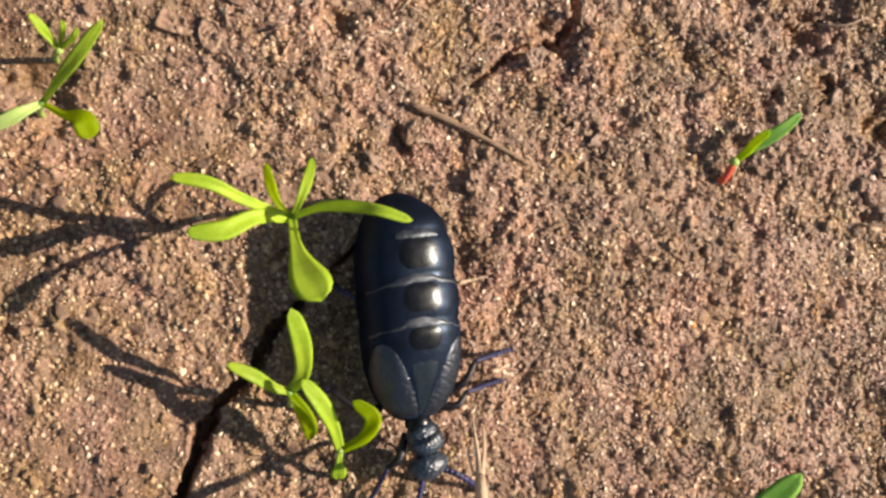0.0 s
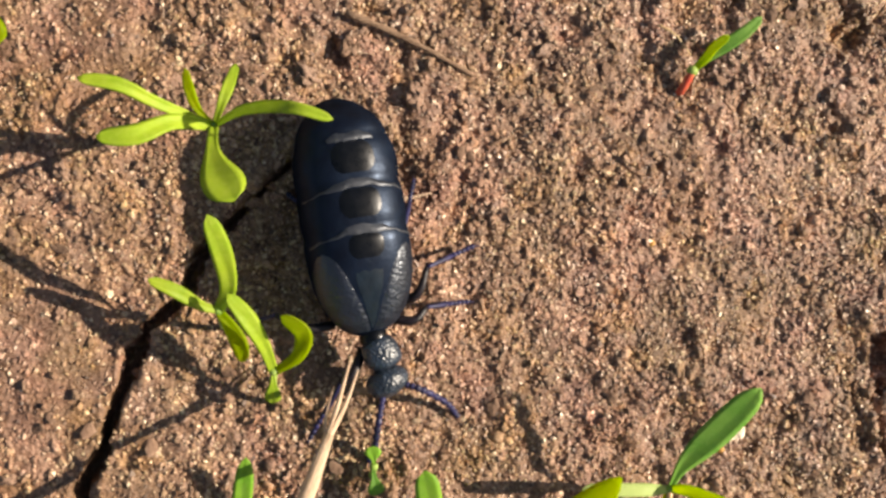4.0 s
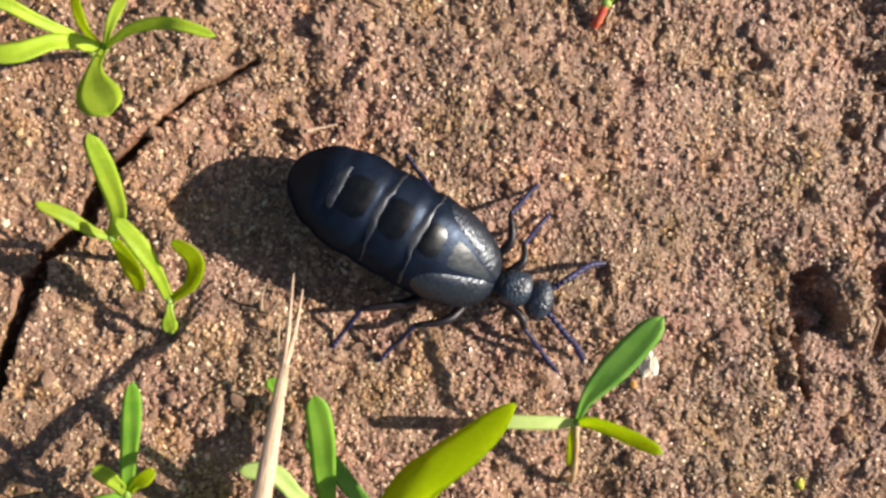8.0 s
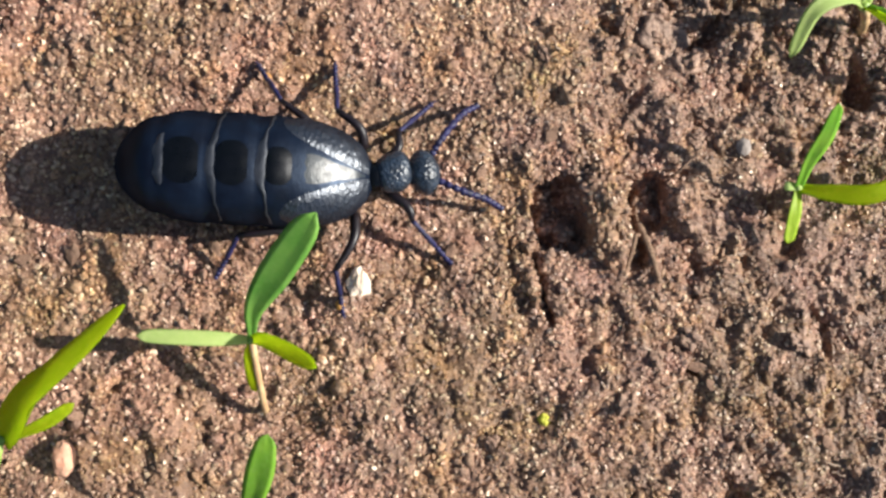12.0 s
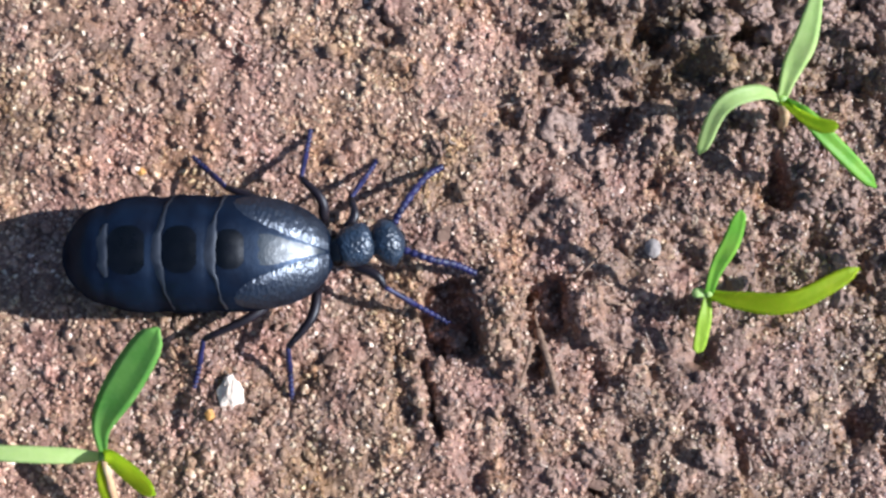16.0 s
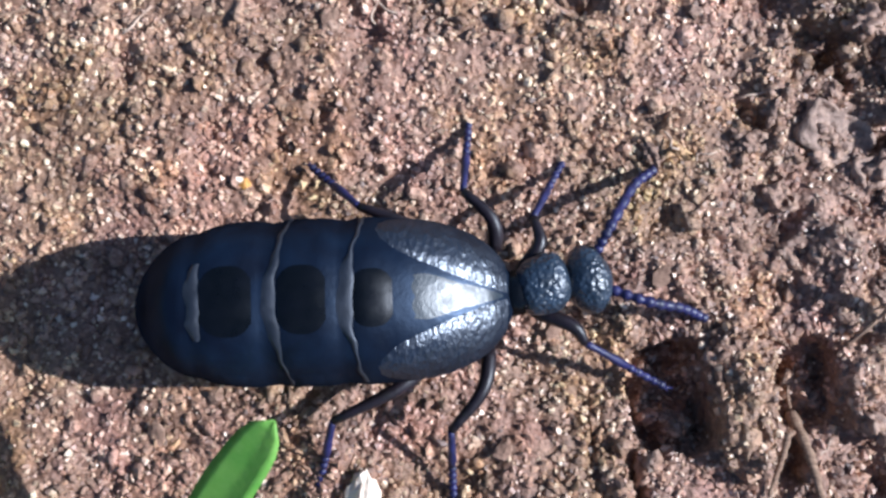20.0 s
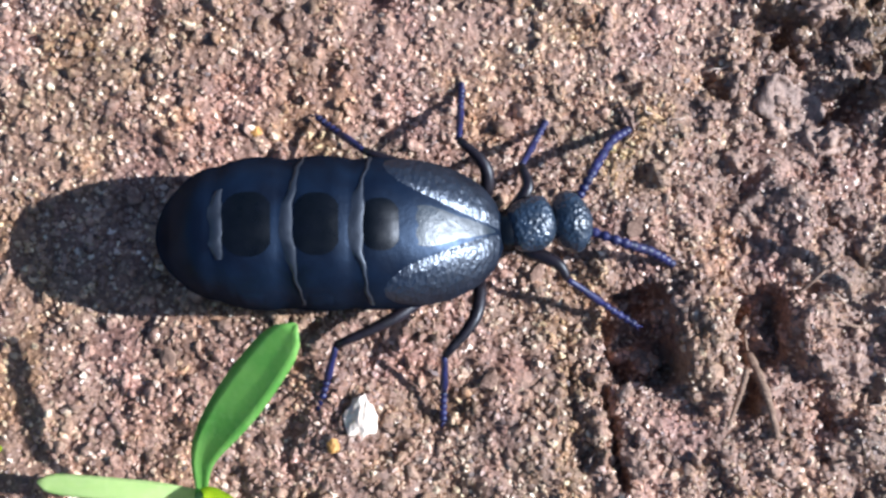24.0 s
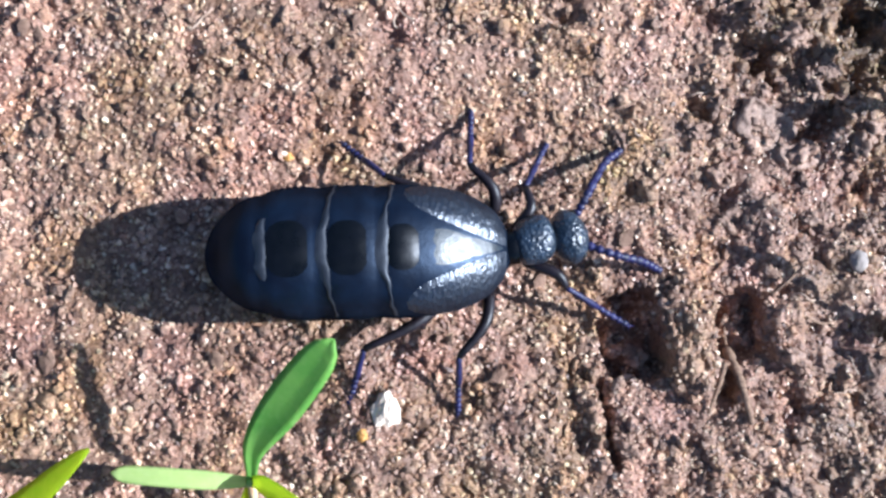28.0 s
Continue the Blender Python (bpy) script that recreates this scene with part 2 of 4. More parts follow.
MAT = {
    "soil": soil_material(),
    "grain": grain_material(),
    "crumb": crumb_material(),
    "clod": clod_material(),
    "slab": clod_material("soil_slab", (0.16, 0.09, 0.06), (0.31, 0.19, 0.13), (0.46, 0.31, 0.22)),
    "flake": flake_material(),
    "fibre": plain_material("fibre", (0.34, 0.22, 0.15), (0.62, 0.48, 0.36), 0.6, 0.7, 0.02),
    "leaf_light": leaf_material("leaf_light", (0.34, 0.50, 0.035), (0.46, 0.60, 0.05), (0.54, 0.64, 0.11)),
    "leaf_yellow": leaf_material("leaf_yellow", (0.42, 0.60, 0.008), (0.52, 0.66, 0.012), (0.62, 0.68, 0.03), 0.78),
    "leaf_mid": leaf_material("leaf_mid", (0.20, 0.46, 0.04), (0.31, 0.56, 0.06), (0.34, 0.56, 0.12)),
    "leaf_dark": leaf_material("leaf_dark", (0.17, 0.40, 0.065), (0.26, 0.50, 0.095), (0.31, 0.52, 0.14)),
    "leaf_pale": leaf_material("leaf_pale", (0.46, 0.62, 0.19), (0.58, 0.71, 0.25), (0.64, 0.74, 0.32)),
    "stem_green": plain_material("stem_green", (0.20, 0.34, 0.05), (0.32, 0.42, 0.10), 1.2, 0.5),
    "stem_pink": plain_material("stem_pink", (0.46, 0.26, 0.13), (0.55, 0.42, 0.22), 0.8, 0.5),
    "stem_red": plain_material("stem_red", (0.55, 0.045, 0.03), (0.62, 0.16, 0.07), 0.8, 0.45),
    "straw": plain_material("straw", (0.46, 0.30, 0.19), (0.70, 0.52, 0.37), 1.0, 0.65, 0.12, (6, 6, 0.5)),
    "twig": plain_material("twig", (0.16, 0.09, 0.055), (0.34, 0.22, 0.14), 1.2, 0.8, 0.2, (0.5, 5, 5)),
    "white_stone": plain_material("white_stone", (0.78, 0.60, 0.45), (0.92, 0.77, 0.61), 1.5, 0.7),
    "pink_stone": plain_material("pink_stone", (0.56, 0.26, 0.16), (0.68, 0.40, 0.27), 1.0, 0.7),
    "orange_grain": plain_material("orange_grain", (0.44, 0.19, 0.04), (0.60, 0.33, 0.09), 2.0, 0.5),
    "bud": plain_material("bud", (0.42, 0.42, 0.03), (0.55, 0.52, 0.06), 2.0, 0.5),
    "grey_stone": plain_material("grey_stone", (0.22, 0.175, 0.15), (0.33, 0.28, 0.245), 1.3, 0.7),
    "abdomen": satin_chitin("abdomen", (0.003, 0.004, 0.008), (0.005, 0.009, 0.019), 0.45, 0.40, 0.04, (0.014, 0.018, 0.026)),
    "tergite": satin_chitin("tergite", (0.001, 0.0015, 0.002), (0.002, 0.0025, 0.004), 0.8, 0.30, 0.012, (0.028, 0.028, 0.029)),
    "membrane": satin_chitin("membrane", (0.008, 0.009, 0.012), (0.022, 0.024, 0.030), 1.1, 0.46, 0.03, (0.060, 0.063, 0.070)),
    "elytron": satin_chitin("elytron", (0.003, 0.004, 0.008), (0.007, 0.010, 0.018), 0.8, 0.37, 0.02, (0.074, 0.079, 0.088), 0.13),
    "scutellum": chitin("scutellum", (0.004, 0.008, 0.013), (0.008, 0.016, 0.026), 0.9, 0.34, 0.03, 0.0, 0.0, 0.45),
    "pronotum": chitin("pronotum", (0.008, 0.014, 0.024), (0.022, 0.036, 0.060), 0.9, 0.36, 0.03, 0.1, 0.15, 0.7),
    "leg": chitin("leg", (0.008, 0.0075, 0.030), (0.020, 0.018, 0.088), 0.9, 0.48, 0.03, 0.0, 0.0, 0.42),
    "femur": chitin("femur", (0.006, 0.004, 0.005), (0.014, 0.009, 0.014), 0.9, 0.42, 0.03, 0.0, 0.0, 0.4),
    "eye": plain_material("eye", (0.006, 0.005, 0.005), (0.015, 0.012, 0.011), 4.0, 0.2),
}


# ---------------------------------------------------------------- mesh helpers (all in millimetres)
def part(name, bm, material, parent=None, label="", smooth=True, at=(0, 0, 0)):
    """Links a bmesh given in millimetres as one mesh object."""
    bmesh.ops.recalc_face_normals(bm, faces=bm.faces)
    for v in bm.verts:
        v.co *= MM
    me = bpy.data.meshes.new(name)
    bm.to_mesh(me)
    bm.free()
    me.materials.append(MAT[material])
    if smooth:
        me.shade_smooth()
    ob = new(name, me)
    ob.parent = parent
    ob.location = Vector(at) * MM
    return tagged(ob, label)


def thing(name, label, category, at=(0, 0, 0), group="", kind=""):
    ob = new(name)
    ob.empty_display_size = 0.002
    ob.location = Vector(at) * MM
    return tagged(ob, label, category, group, kind)


def spline(pts, n):
    """Catmull-Rom through the points."""
    p = [Vector(a) for a in pts]
    p = [p[0] * 2 - p[1]] + p + [p[-1] * 2 - p[-2]]
    out = []
    for k in range(n + 1):
        u = k / n * (len(p) - 3)
        i = min(int(u), len(p) - 4)
        u -= i
        a, b, c, d = p[i:i + 4]
        out.append(0.5 * (2 * b + (c - a) * u + (2 * a - 5 * b + 4 * c - d) * u * u + (3 * b - a - 3 * c + d) * u ** 3))
    return out


def loft(bm, rings, close=True):
    """Skins closed rings of equal size one after another."""
    made = [[bm.verts.new(p) for p in ring] for ring in rings]
    for a, b in zip(made, made[1:]):
        m = len(a)
        for i in range(m):
            bm.faces.new((a[i], a[(i + 1) % m], b[(i + 1) % m], b[i]))
    if close:
        bm.faces.new(made[0][::-1])
        bm.faces.new(made[-1])
    return bm


def frames_along(pts):
    out = []
    for i, p in enumerate(pts):
        tan = (pts[min(i + 1, len(pts) - 1)] - pts[max(i - 1, 0)]).normalized()
        ref = Vector((0, 0, 1)) if abs(tan.z) < 0.93 else (Vector((0, 1, 0)) if not out else out[-1][2])
        side = tan.cross(ref).normalized()
        if out and side.dot(out[-1][1]) < 0:
            side = -side
        out.append((tan, side, side.cross(tan).normalized()))
    return out


def tube(bm, pts, radii, n=8, flat=1.0):
    rings = []
    for p, r, (tan, side, up) in zip(pts, radii, frames_along(pts)):
        rings.append([p + side * r * math.cos(2 * math.pi * k / n) + up * r * flat * math.sin(2 * math.pi * k / n) for k in range(n)])
    return loft(bm, rings)


def ball(bm, c, size, n=12, m=8, turn=0.0):
    c = Vector(c)
    rot = Matrix.Rotation(turn, 3, 'Z')
    rings = []
    for j in range(m + 1):
        a = -math.pi / 2 + math.pi * (0.06 + 0.88 * j / m)
        rings.append([c + rot @ Vector((size[0] * math.sin(a), size[1] * math.cos(a) * math.cos(2 * math.pi * k / n), size[2] * math.cos(a) * math.sin(2 * math.pi * k / n))) for k in range(n)])
    return loft(bm, rings)


def rough_stone(bm, c, size, seed, rugged=0.35, cuts=2):
    """An uneven lump: an icosphere pushed about by noise."""
    made = bmesh.ops.create_icosphere(bm, subdivisions=cuts, radius=1.0)["verts"]
    off = Vector((seed * 3.7, seed * 1.3, seed * 7.1))
    for v in made:
        d = v.co.normalized()
        k = 1 + rugged * noise.noise(d * 1.4 + off) + rugged * 0.5 * noise.noise(d * 3.5 + off) + rugged * 0.35 * noise.noise(d * 7.0 + off) + rugged * 0.2 * noise.noise(d * 15.0 + off)
        v.co = Vector(c) + Vector((d.x * size[0], d.y * size[1], d.z * size[2])) * k
    return bm


def crumble(bm, amount, scale, seed):
    """Push a lump's skin in and out by small rounded crumbs with creases between them."""
    bm.normal_update()
    off = Vector((seed * 2.3, seed * 5.1, seed * 0.7))
    for v in bm.verts:
        near = noise.voronoi(v.co * scale + off)[0][0]
        fine = noise.voronoi(v.co * scale * 2.1 + off)[0][0]
        v.co += v.normal * amount * ((0.45 - near) + 0.45 * (0.45 - fine))
    return bm


# ---------------------------------------------------------------- ground
def value_noise(x, y, seed):
    xi, yi = np.floor(x).astype(np.int64), np.floor(y).astype(np.int64)
    fx, fy = x - xi, y - yi
    fx, fy = fx * fx * (3 - 2 * fx), fy * fy * (3 - 2 * fy)

    def h(a, b):
        v = (a * 374761393 + b * 668265263 + seed * 144269504) & 0xFFFFFFFF
        v = ((v ^ (v >> 13)) * 1274126177) & 0xFFFFFFFF
        v = ((v ^ (v >> 16)) * 2246822519) & 0xFFFFFFFF
        return ((v ^ (v >> 13)) & 0xFFFF) / 65535.0

    top = h(xi, yi) * (1 - fx) + h(xi + 1, yi) * fx
    low = h(xi, yi + 1) * (1 - fx) + h(xi + 1, yi + 1) * fx
    return (top * (1 - fy) + low * fy) * 2 - 1


def line_distance(x, y, pts):
    best = np.full(x.shape, 1e9)
    for (ax, ay), (bx, by) in zip(pts, pts[1:]):
        dx, dy = bx - ax, by - ay
        u = np.clip(((x - ax) * dx + (y - ay) * dy) / (dx * dx + dy * dy), 0, 1)
        best = np.minimum(best, np.hypot(x - ax - u * dx, y - ay - u * dy))
    return best


CRACK = [(12.5, 3.5), (8.8, 1.6), (6.0, 0.0), (1.2, -4.8), (-2.0, -8.0), (-3.8, -12.0), (-7.0, -15.2), (-8.6, -18.8), (-10.4, -23.7), (-13.0, -30.1), (-15.0, -40.0)]
UPPER_CRACK = [(18.0, 16.6), (21.3, 19.3), (23.2, 20.9), (28.2, 22.3), (30.0, 24.6), (31.0, 28.0)]
SHORT_CRACK = [(67.9, -25.0), (68.3, -28.4), (69.1, -31.4)]
# x, y, half-length, half-width, depth (negative: a mound), turn in degrees
DENTS_HOLLOW = [
    (77.3, -25.9, 1.0, 1.9, 1.6, -8), (67.1, -27.0, 0.8, 2.6, -0.8, 0), (65.9, -24.2, 0.5, 1.3, 0.8, 0), (80.0, -28.6, 1.8, 1.2, -0.4, 0),
    (83.0, -36.3, 0.75, 0.6, 2.2, 0), (82.8, -27.2, 1.6, 1.1, 1.2, 0), (93.0, -25.4, 2.0, 1.3, 1.3, 0), (96.0, -33.5, 1.6, 2.6, 1.1, 10), (107.3, -31.8, 2.0, 1.8, 1.9, 0),
    (86.0, -50.0, 1.4, 3.2, 1.2, 5), (70.5, -54.0, 1.6, 2.4, 1.2, 0), (58.0, -34.0, 1.4, 1.1, 0.9, 0), (101.0, -42.5, 2.2, 1.4, 1.2, 20),
]
DENTS_EAST = [
    (100.5, -10.1, 2.7, 2.3, 4.2, 20), (91.2, 0.3, 3.4, 2.4, 2.3, 10), (85.8, -3.6, 4.4, 1.5, 1.9, 22), (83.8, 5.6, 3.0, 2.0, 2.0, 0), (75.6, -3.2, 1.3, 1.5, 1.5, 40),
    (78.6, -10.6, 2.2, 1.0, 1.3, 20), (91.1, -16.9, 1.5, 1.1, 1.5, 0), (79.8, 1.6, 2.6, 1.5, 1.6, -20), (97.8, 3.4, 2.6, 1.8, 1.7, 0), (89.6, 5.8, 2.6, 1.7, 2.4, 15),
    (70.4, -10.0, 1.3, 1.0, 1.0, 0), (95.6, -14.6, 2.2, 1.3, 1.4, 30), (109.0, -18.0, 2.8, 2.0, 1.5, 10), (106.0, 1.0, 2.4, 1.8, 1.7, 0), (88.0, -9.4, 2.0, 1.0, 1.1, 10),
]
DENTS_WEST = [
    (66.0, 14.5, 3.0, 3.4, 2.6, 0), (57.5, 24.5, 5.0, 2.6, 2.0, 15), (29.0, 23.2, 3.2, 1.6, 2.0, 25), (4.6, 23.8, 1.8, 1.2, 1.6, 0), (11.0, 10.8, 1.2, 2.2, 1.4, 20),
    (13.2, 12.2, 1.6, 1.1, -0.8, 0), (48.9, 12.4, 2.6, 1.2, 1.3, -30), (-22.5, 14.5, 3.0, 3.5, 1.4, 0), (-24.0, 6.0, 4.0, 2.4, -0.8, 0), (24.5, -14.0, 5, 4, 0.5, 0),
    (53.0, 17.5, 1.8, 1.2, 1.4, 20), (60.5, 19.0, 2.2, 1.6, 1.6, 0), (64.0, 5.0, 1.6, 2.2, 1.3, 0),
]
DENTS = DENTS_HOLLOW + DENTS_EAST + DENTS_WEST
# steep-sided hollows (and the ridge between them) by the soil bank: the same six numbers
BANKS = [(70.2, -21.6, 2.7, 3.9, 2.8, 3), (78.9, -20.7, 2.0, 3.0, 2.4, 0), (74.4, -21.6, 1.8, 4.6, -1.5, 4), (82.6, -21.0, 1.4, 2.8, -0.7, 0)]


def lumps(x, y, seed):
    """Rounded lumps with narrow creases between them: 1 in the middle of a lump, 0 and less in the creases."""
    xi, yi = np.floor(x).astype(np.int64), np.floor(y).astype(np.int64)
    best = np.full(x.shape, 9.0)
    for dx in (-1, 0, 1):
        for dy in (-1, 0, 1):
            a, b = xi + dx, yi + dy
            v = (a * 374761393 + b * 668265263 + seed * 144269504) & 0xFFFFFFFF
            v = ((v ^ (v >> 13)) * 1274126177) & 0xFFFFFFFF
            v = ((v ^ (v >> 16)) * 2246822519) & 0xFFFFFFFF
            v = v ^ (v >> 13)
            px, py = a + (v & 0xFF) / 255.0, b + ((v >> 8) & 0xFF) / 255.0
            best = np.minimum(best, ((x - px) ** 2 + (y - py) ** 2) * (0.7 + 0.6 * ((v >> 16) & 0xFF) / 255.0))
    return 1 - 2.2 * best


def coarseness(x, y):
    """0: fine sandy crust, 1: coarse clods."""
    c = np.clip((x - 62) / 22, 0, 1) * 0.26 + np.clip((y + 9) / 10, 0, 1) * np.clip((x - 74) / 12, 0, 1) * 0.9 + np.clip((y - 8) / 18, 0, 1) * np.clip((x - 20) / 30, 0, 1) * 0.30
    return np.clip(c + 0.2 * value_noise(x / 9, y / 9, 80), 0, 1.2)


def ground_height(x, y):
    """Height of the soil in millimetres; arrays in, arrays out."""
    x, y = np.asarray(x, float), np.asarray(y, float)
    wx = x + 1.2 * value_noise(x / 5, y / 5, 51) + 0.35 * value_noise(x / 1.3, y / 1.3, 52)
    wy = y + 1.2 * value_noise(x / 5, y / 5, 53) + 0.35 * value_noise(x / 1.3, y / 1.3, 54)
    coarse = coarseness(x, y)
    crust = np.clip((0 - x) / 12, 0, 1) * np.clip(value_noise(x / 9, y / 9, 60) + 0.7, 0, 1)
    soft = 1 - 0.65 * crust
    z = 0.55 * value_noise(x / 14, y / 14, 1) + 0.50 * value_noise(wx / 5.5, wy / 5.5, 2)
    z += 0.85 * coarse * np.clip((y + 13) / 8, 0.25, 1) * lumps(wx / 4.4, wy / 4.4, 9)
    z += (0.32 + 0.62 * coarse) * soft * lumps(wx / 2.6, wy / 2.6, 3)
    z += (0.19 + 0.10 * coarse) * soft * lumps(wx / 1.2, wy / 1.2, 4)
    z += 0.34 * soft * value_noise(wx / 2.4, wy / 2.4, 7)
    z += 0.13 * soft * value_noise(x / 0.8, y / 0.8, 5)
    pits = value_noise(wx / 1.7, wy / 1.7, 6)
    z -= (0.20 + 0.5 * coarse) * np.clip(pits - 0.46, 0, 1) * 2 * (1 - 0.8 * crust)
    wide_pits = value_noise(wx / 3.6, wy / 3.6, 8)
    z -= (0.8 + 0.6 * coarse) * np.clip(wide_pits - 0.5, 0, 1) * 2 * (1 - 0.8 * crust)
    edge = 1 + 0.5 * value_noise(x / 1.5, y / 1.5, 62) + 0.35 * value_noise(x / 0.6, y / 0.6, 63)
    rough = 0.85 + 0.45 * value_noise(wx / 1.2, wy / 1.2, 61)
    for cx, cy, a, b, depth, turn in DENTS:
        c, s = math.cos(radians(turn)), math.sin(radians(turn))
        u, v = ((wx - cx) * c + (wy - cy) * s) / a, (-(wx - cx) * s + (wy - cy) * c) / b
        z -= depth * np.clip(1.15 - (u * u + v * v) * edge, 0, 1) * rough
    nick = 0.30 * value_noise(x / 1.1, y / 1.1, 64) + 0.25 * value_noise(x / 2.6, y / 2.6, 65)
    for cx, cy, a, b, depth, turn in BANKS:
        c, s = math.cos(radians(turn)), math.sin(radians(turn))
        u, v = ((x - cx) * c + (y - cy) * s) / a, (-(x - cx) * s + (y - cy) * c) / b
        z -= depth * np.clip((1.12 - np.abs(u) ** 3 - np.abs(v) ** 3 + nick) * 2.3, 0, 1) * rough
    ragged = 0.8 * value_noise(x / 2.4, y / 2.4, 70) + 0.4 * value_noise(x / 0.9, y / 0.9, 71)
    wide = value_noise(x / 3.1, y / 3.1, 72)
    for line, half, depth in ((CRACK, 0.52, 4.5), (UPPER_CRACK, 0.42, 1.7), (SHORT_CRACK, 0.32, 1.8)):
        stray = 0.3 if line is SHORT_CRACK else 1.0
        d = line_distance(x + ragged * stray, y + ragged * stray * 0.8, line)
        slim = np.clip((7 - x) / 9, 0.25, 1) if depth > 4 else 1
        z -= depth * slim ** 0.5 * np.clip((half * slim * (1 + 0.6 * wide) + 0.2 - d) / 0.45, 0, 1)
        z += 0.25 * np.exp(-((d - half - 0.6) / 0.9) ** 2)
    path = np.exp(-(np.clip(np.abs(y + 16) - 4, 0, 99) / 3) ** 2) * (x > 8) * (x < 62)
    fine = np.exp(-((x - 65) / 15) ** 4 - ((y + 3) / 11) ** 4)
    return z * (1 - 0.35 * path) * (1 - 0.45 * fine) - 0.25


def ground_at(x, y):
    return float(ground_height(np.array([x]), np.array([y]))[0])


def build_ground():
    step = 0.26
    core_x, core_y = np.arange(-44, 130.01, step), np.arange(-74, 40.01, step)
    out = 0.6 * 1.42 ** np.arange(1, 34)
    xs = np.concatenate([core_x[0] - np.cumsum(out)[::-1], core_x, core_x[-1] + np.cumsum(out)])
    ys = np.concatenate([core_y[0] - np.cumsum(out)[::-1], core_y, core_y[-1] + np.cumsum(out)])
    gx, gy = np.meshgrid(xs, ys)
    gz = ground_height(np.clip(gx, -3000, 3000), np.clip(gy, -3000, 3000))
    away = np.maximum(np.maximum(np.abs(gx - 43) - 87, np.abs(gy + 17) - 57), 0)
    gz = gz / (1 + away / 25)
    verts = np.stack([gx, gy, gz], -1).reshape(-1, 3) * MM
    nx, ny = len(xs), len(ys)
    i = (np.arange(ny - 1)[:, None] * nx + np.arange(nx - 1)[None]).ravel()
    quads = np.stack([i, i + 1, i + nx + 1, i + nx], -1)
    me = bpy.data.meshes.new("ground")
    me.vertices.add(len(verts))
    me.vertices.foreach_set("co", verts.ravel())
    me.loops.add(quads.size)
    me.loops.foreach_set("vertex_index", quads.ravel())
    me.polygons.add(len(quads))
    me.polygons.foreach_set("loop_start", np.arange(0, quads.size, 4))
    me.update(calc_edges=True)
    me.validate()
    me.materials.append(MAT["soil"])
    me.shade_smooth()
    return tagged(new("ground", me), "sunlit brown sandy soil, crusted, cracked and crumbly", "soil", kind="structure")


build_ground()


def grain_form(rounded):
    """Corners and triangles of one grain: a twenty-sided pebble or an eight-sided splinter."""
    if not rounded:
        octa = np.array([(1, 0, 0), (-1, 0, 0), (0, 1, 0), (0, -1, 0), (0, 0, 1), (0, 0, -1)], float)
        return octa, np.array([0, 2, 4, 2, 1, 4, 1, 3, 4, 3, 0, 4, 2, 0, 5, 1, 2, 5, 3, 1, 5, 0, 3, 5])
    bm = bmesh.new()
    bmesh.ops.create_icosphere(bm, subdivisions=1, radius=1.0)
    bm.verts.index_update()
    co = np.array([v.co[:] for v in bm.verts])
    tri = np.array([v.index for f in bm.faces for v in f.verts])
    bm.free()
    return co, tri


def build_grains(name, label, count, box, small, large, seed, sink, power, mat, rounded):
    """Loose soil grains as one joined mesh."""
    rng = np.random.default_rng(seed)
    form, tri = grain_form(rounded)
    m = len(form)
    x, y = rng.uniform(box[0], box[1], count), rng.uniform(box[2], box[3], count)
    bunch = value_noise(x / 6, y / 6, 91) + 0.6 * value_noise(x / 2.2, y / 2.2, 92) + rng.uniform(-0.9, 0.9, count)
    crack = np.minimum(line_distance(x, y, CRACK), line_distance(x, y, UPPER_CRACK) + 0.4)
    crust = np.clip((-2 - x) / 12, 0, 1) * np.clip(value_noise(x / 9, y / 9, 60) + 0.7, 0, 1)
    ok = (bunch > -0.7) & (crack > 0.5) & (rng.uniform(0, 1, count) > 0.6 * crust)
    x, y = x[ok], y[ok]
    n = len(x)
    size = small + (large - small) * rng.uniform(0, 1, n) ** power
    size *= 1 + (0.25 if large > 0.6 else -0.2) * coarseness(x, y)
    z = ground_height(x, y) + (rng.uniform(0, 1, n) * 0.5 - sink) * size
    q, _ = np.linalg.qr(rng.normal(size=(n, 3, 3)))
    uneven = 0.20 if large > 0.6 else 0.0
    shape = form[None] * rng.uniform(0.6 - 0.5 * uneven, 1.15, (n, 1, 3)) * rng.uniform(0.68 - uneven, 1.15 + uneven, (n, m, 1)) + rng.uniform(-0.18 - uneven, 0.18 + uneven, (n, m, 3))
    pts = np.einsum('nij,nkj->nki', q, shape) * size[:, None, None] + np.stack([x, y, z], -1)[:, None]
    me = bpy.data.meshes.new(name)
    me.vertices.add(n * m)
    me.vertices.foreach_set("co", (pts * MM).ravel())
    idx = (tri[None] + m * np.arange(n)[:, None]).ravel()
    me.loops.add(len(idx))
    me.loops.foreach_set("vertex_index", idx)
    me.polygons.add(len(idx) // 3)
    me.polygons.foreach_set("loop_start", np.arange(0, len(idx), 3))
    me.update(calc_edges=True)
    me.materials.append(MAT[mat])
    if large > 0.6:
        me.shade_smooth()
    else:
        me.shade_flat()
    return tagged(new(name, me), label, "soil", kind="stuff")


FIELD = (-34, 122, -66, 33)
build_grains("sand_grains", "rounded pale and brown sand grains covering the ground", 52000, FIELD, 0.17, 0.42, 4, 0.42, 1.3, "grain", True)
build_grains("sand_dust", "fine angular sand dust between larger grains", 80000, FIELD, 0.16, 0.34, 6, 0.22, 1.2, "grain", False)
build_grains("soil_crumbs", "loose brown soil crumbs lying on the ground", 21000, FIELD, 0.30, 0.78, 5, 0.55, 2.0, "crumb", True)


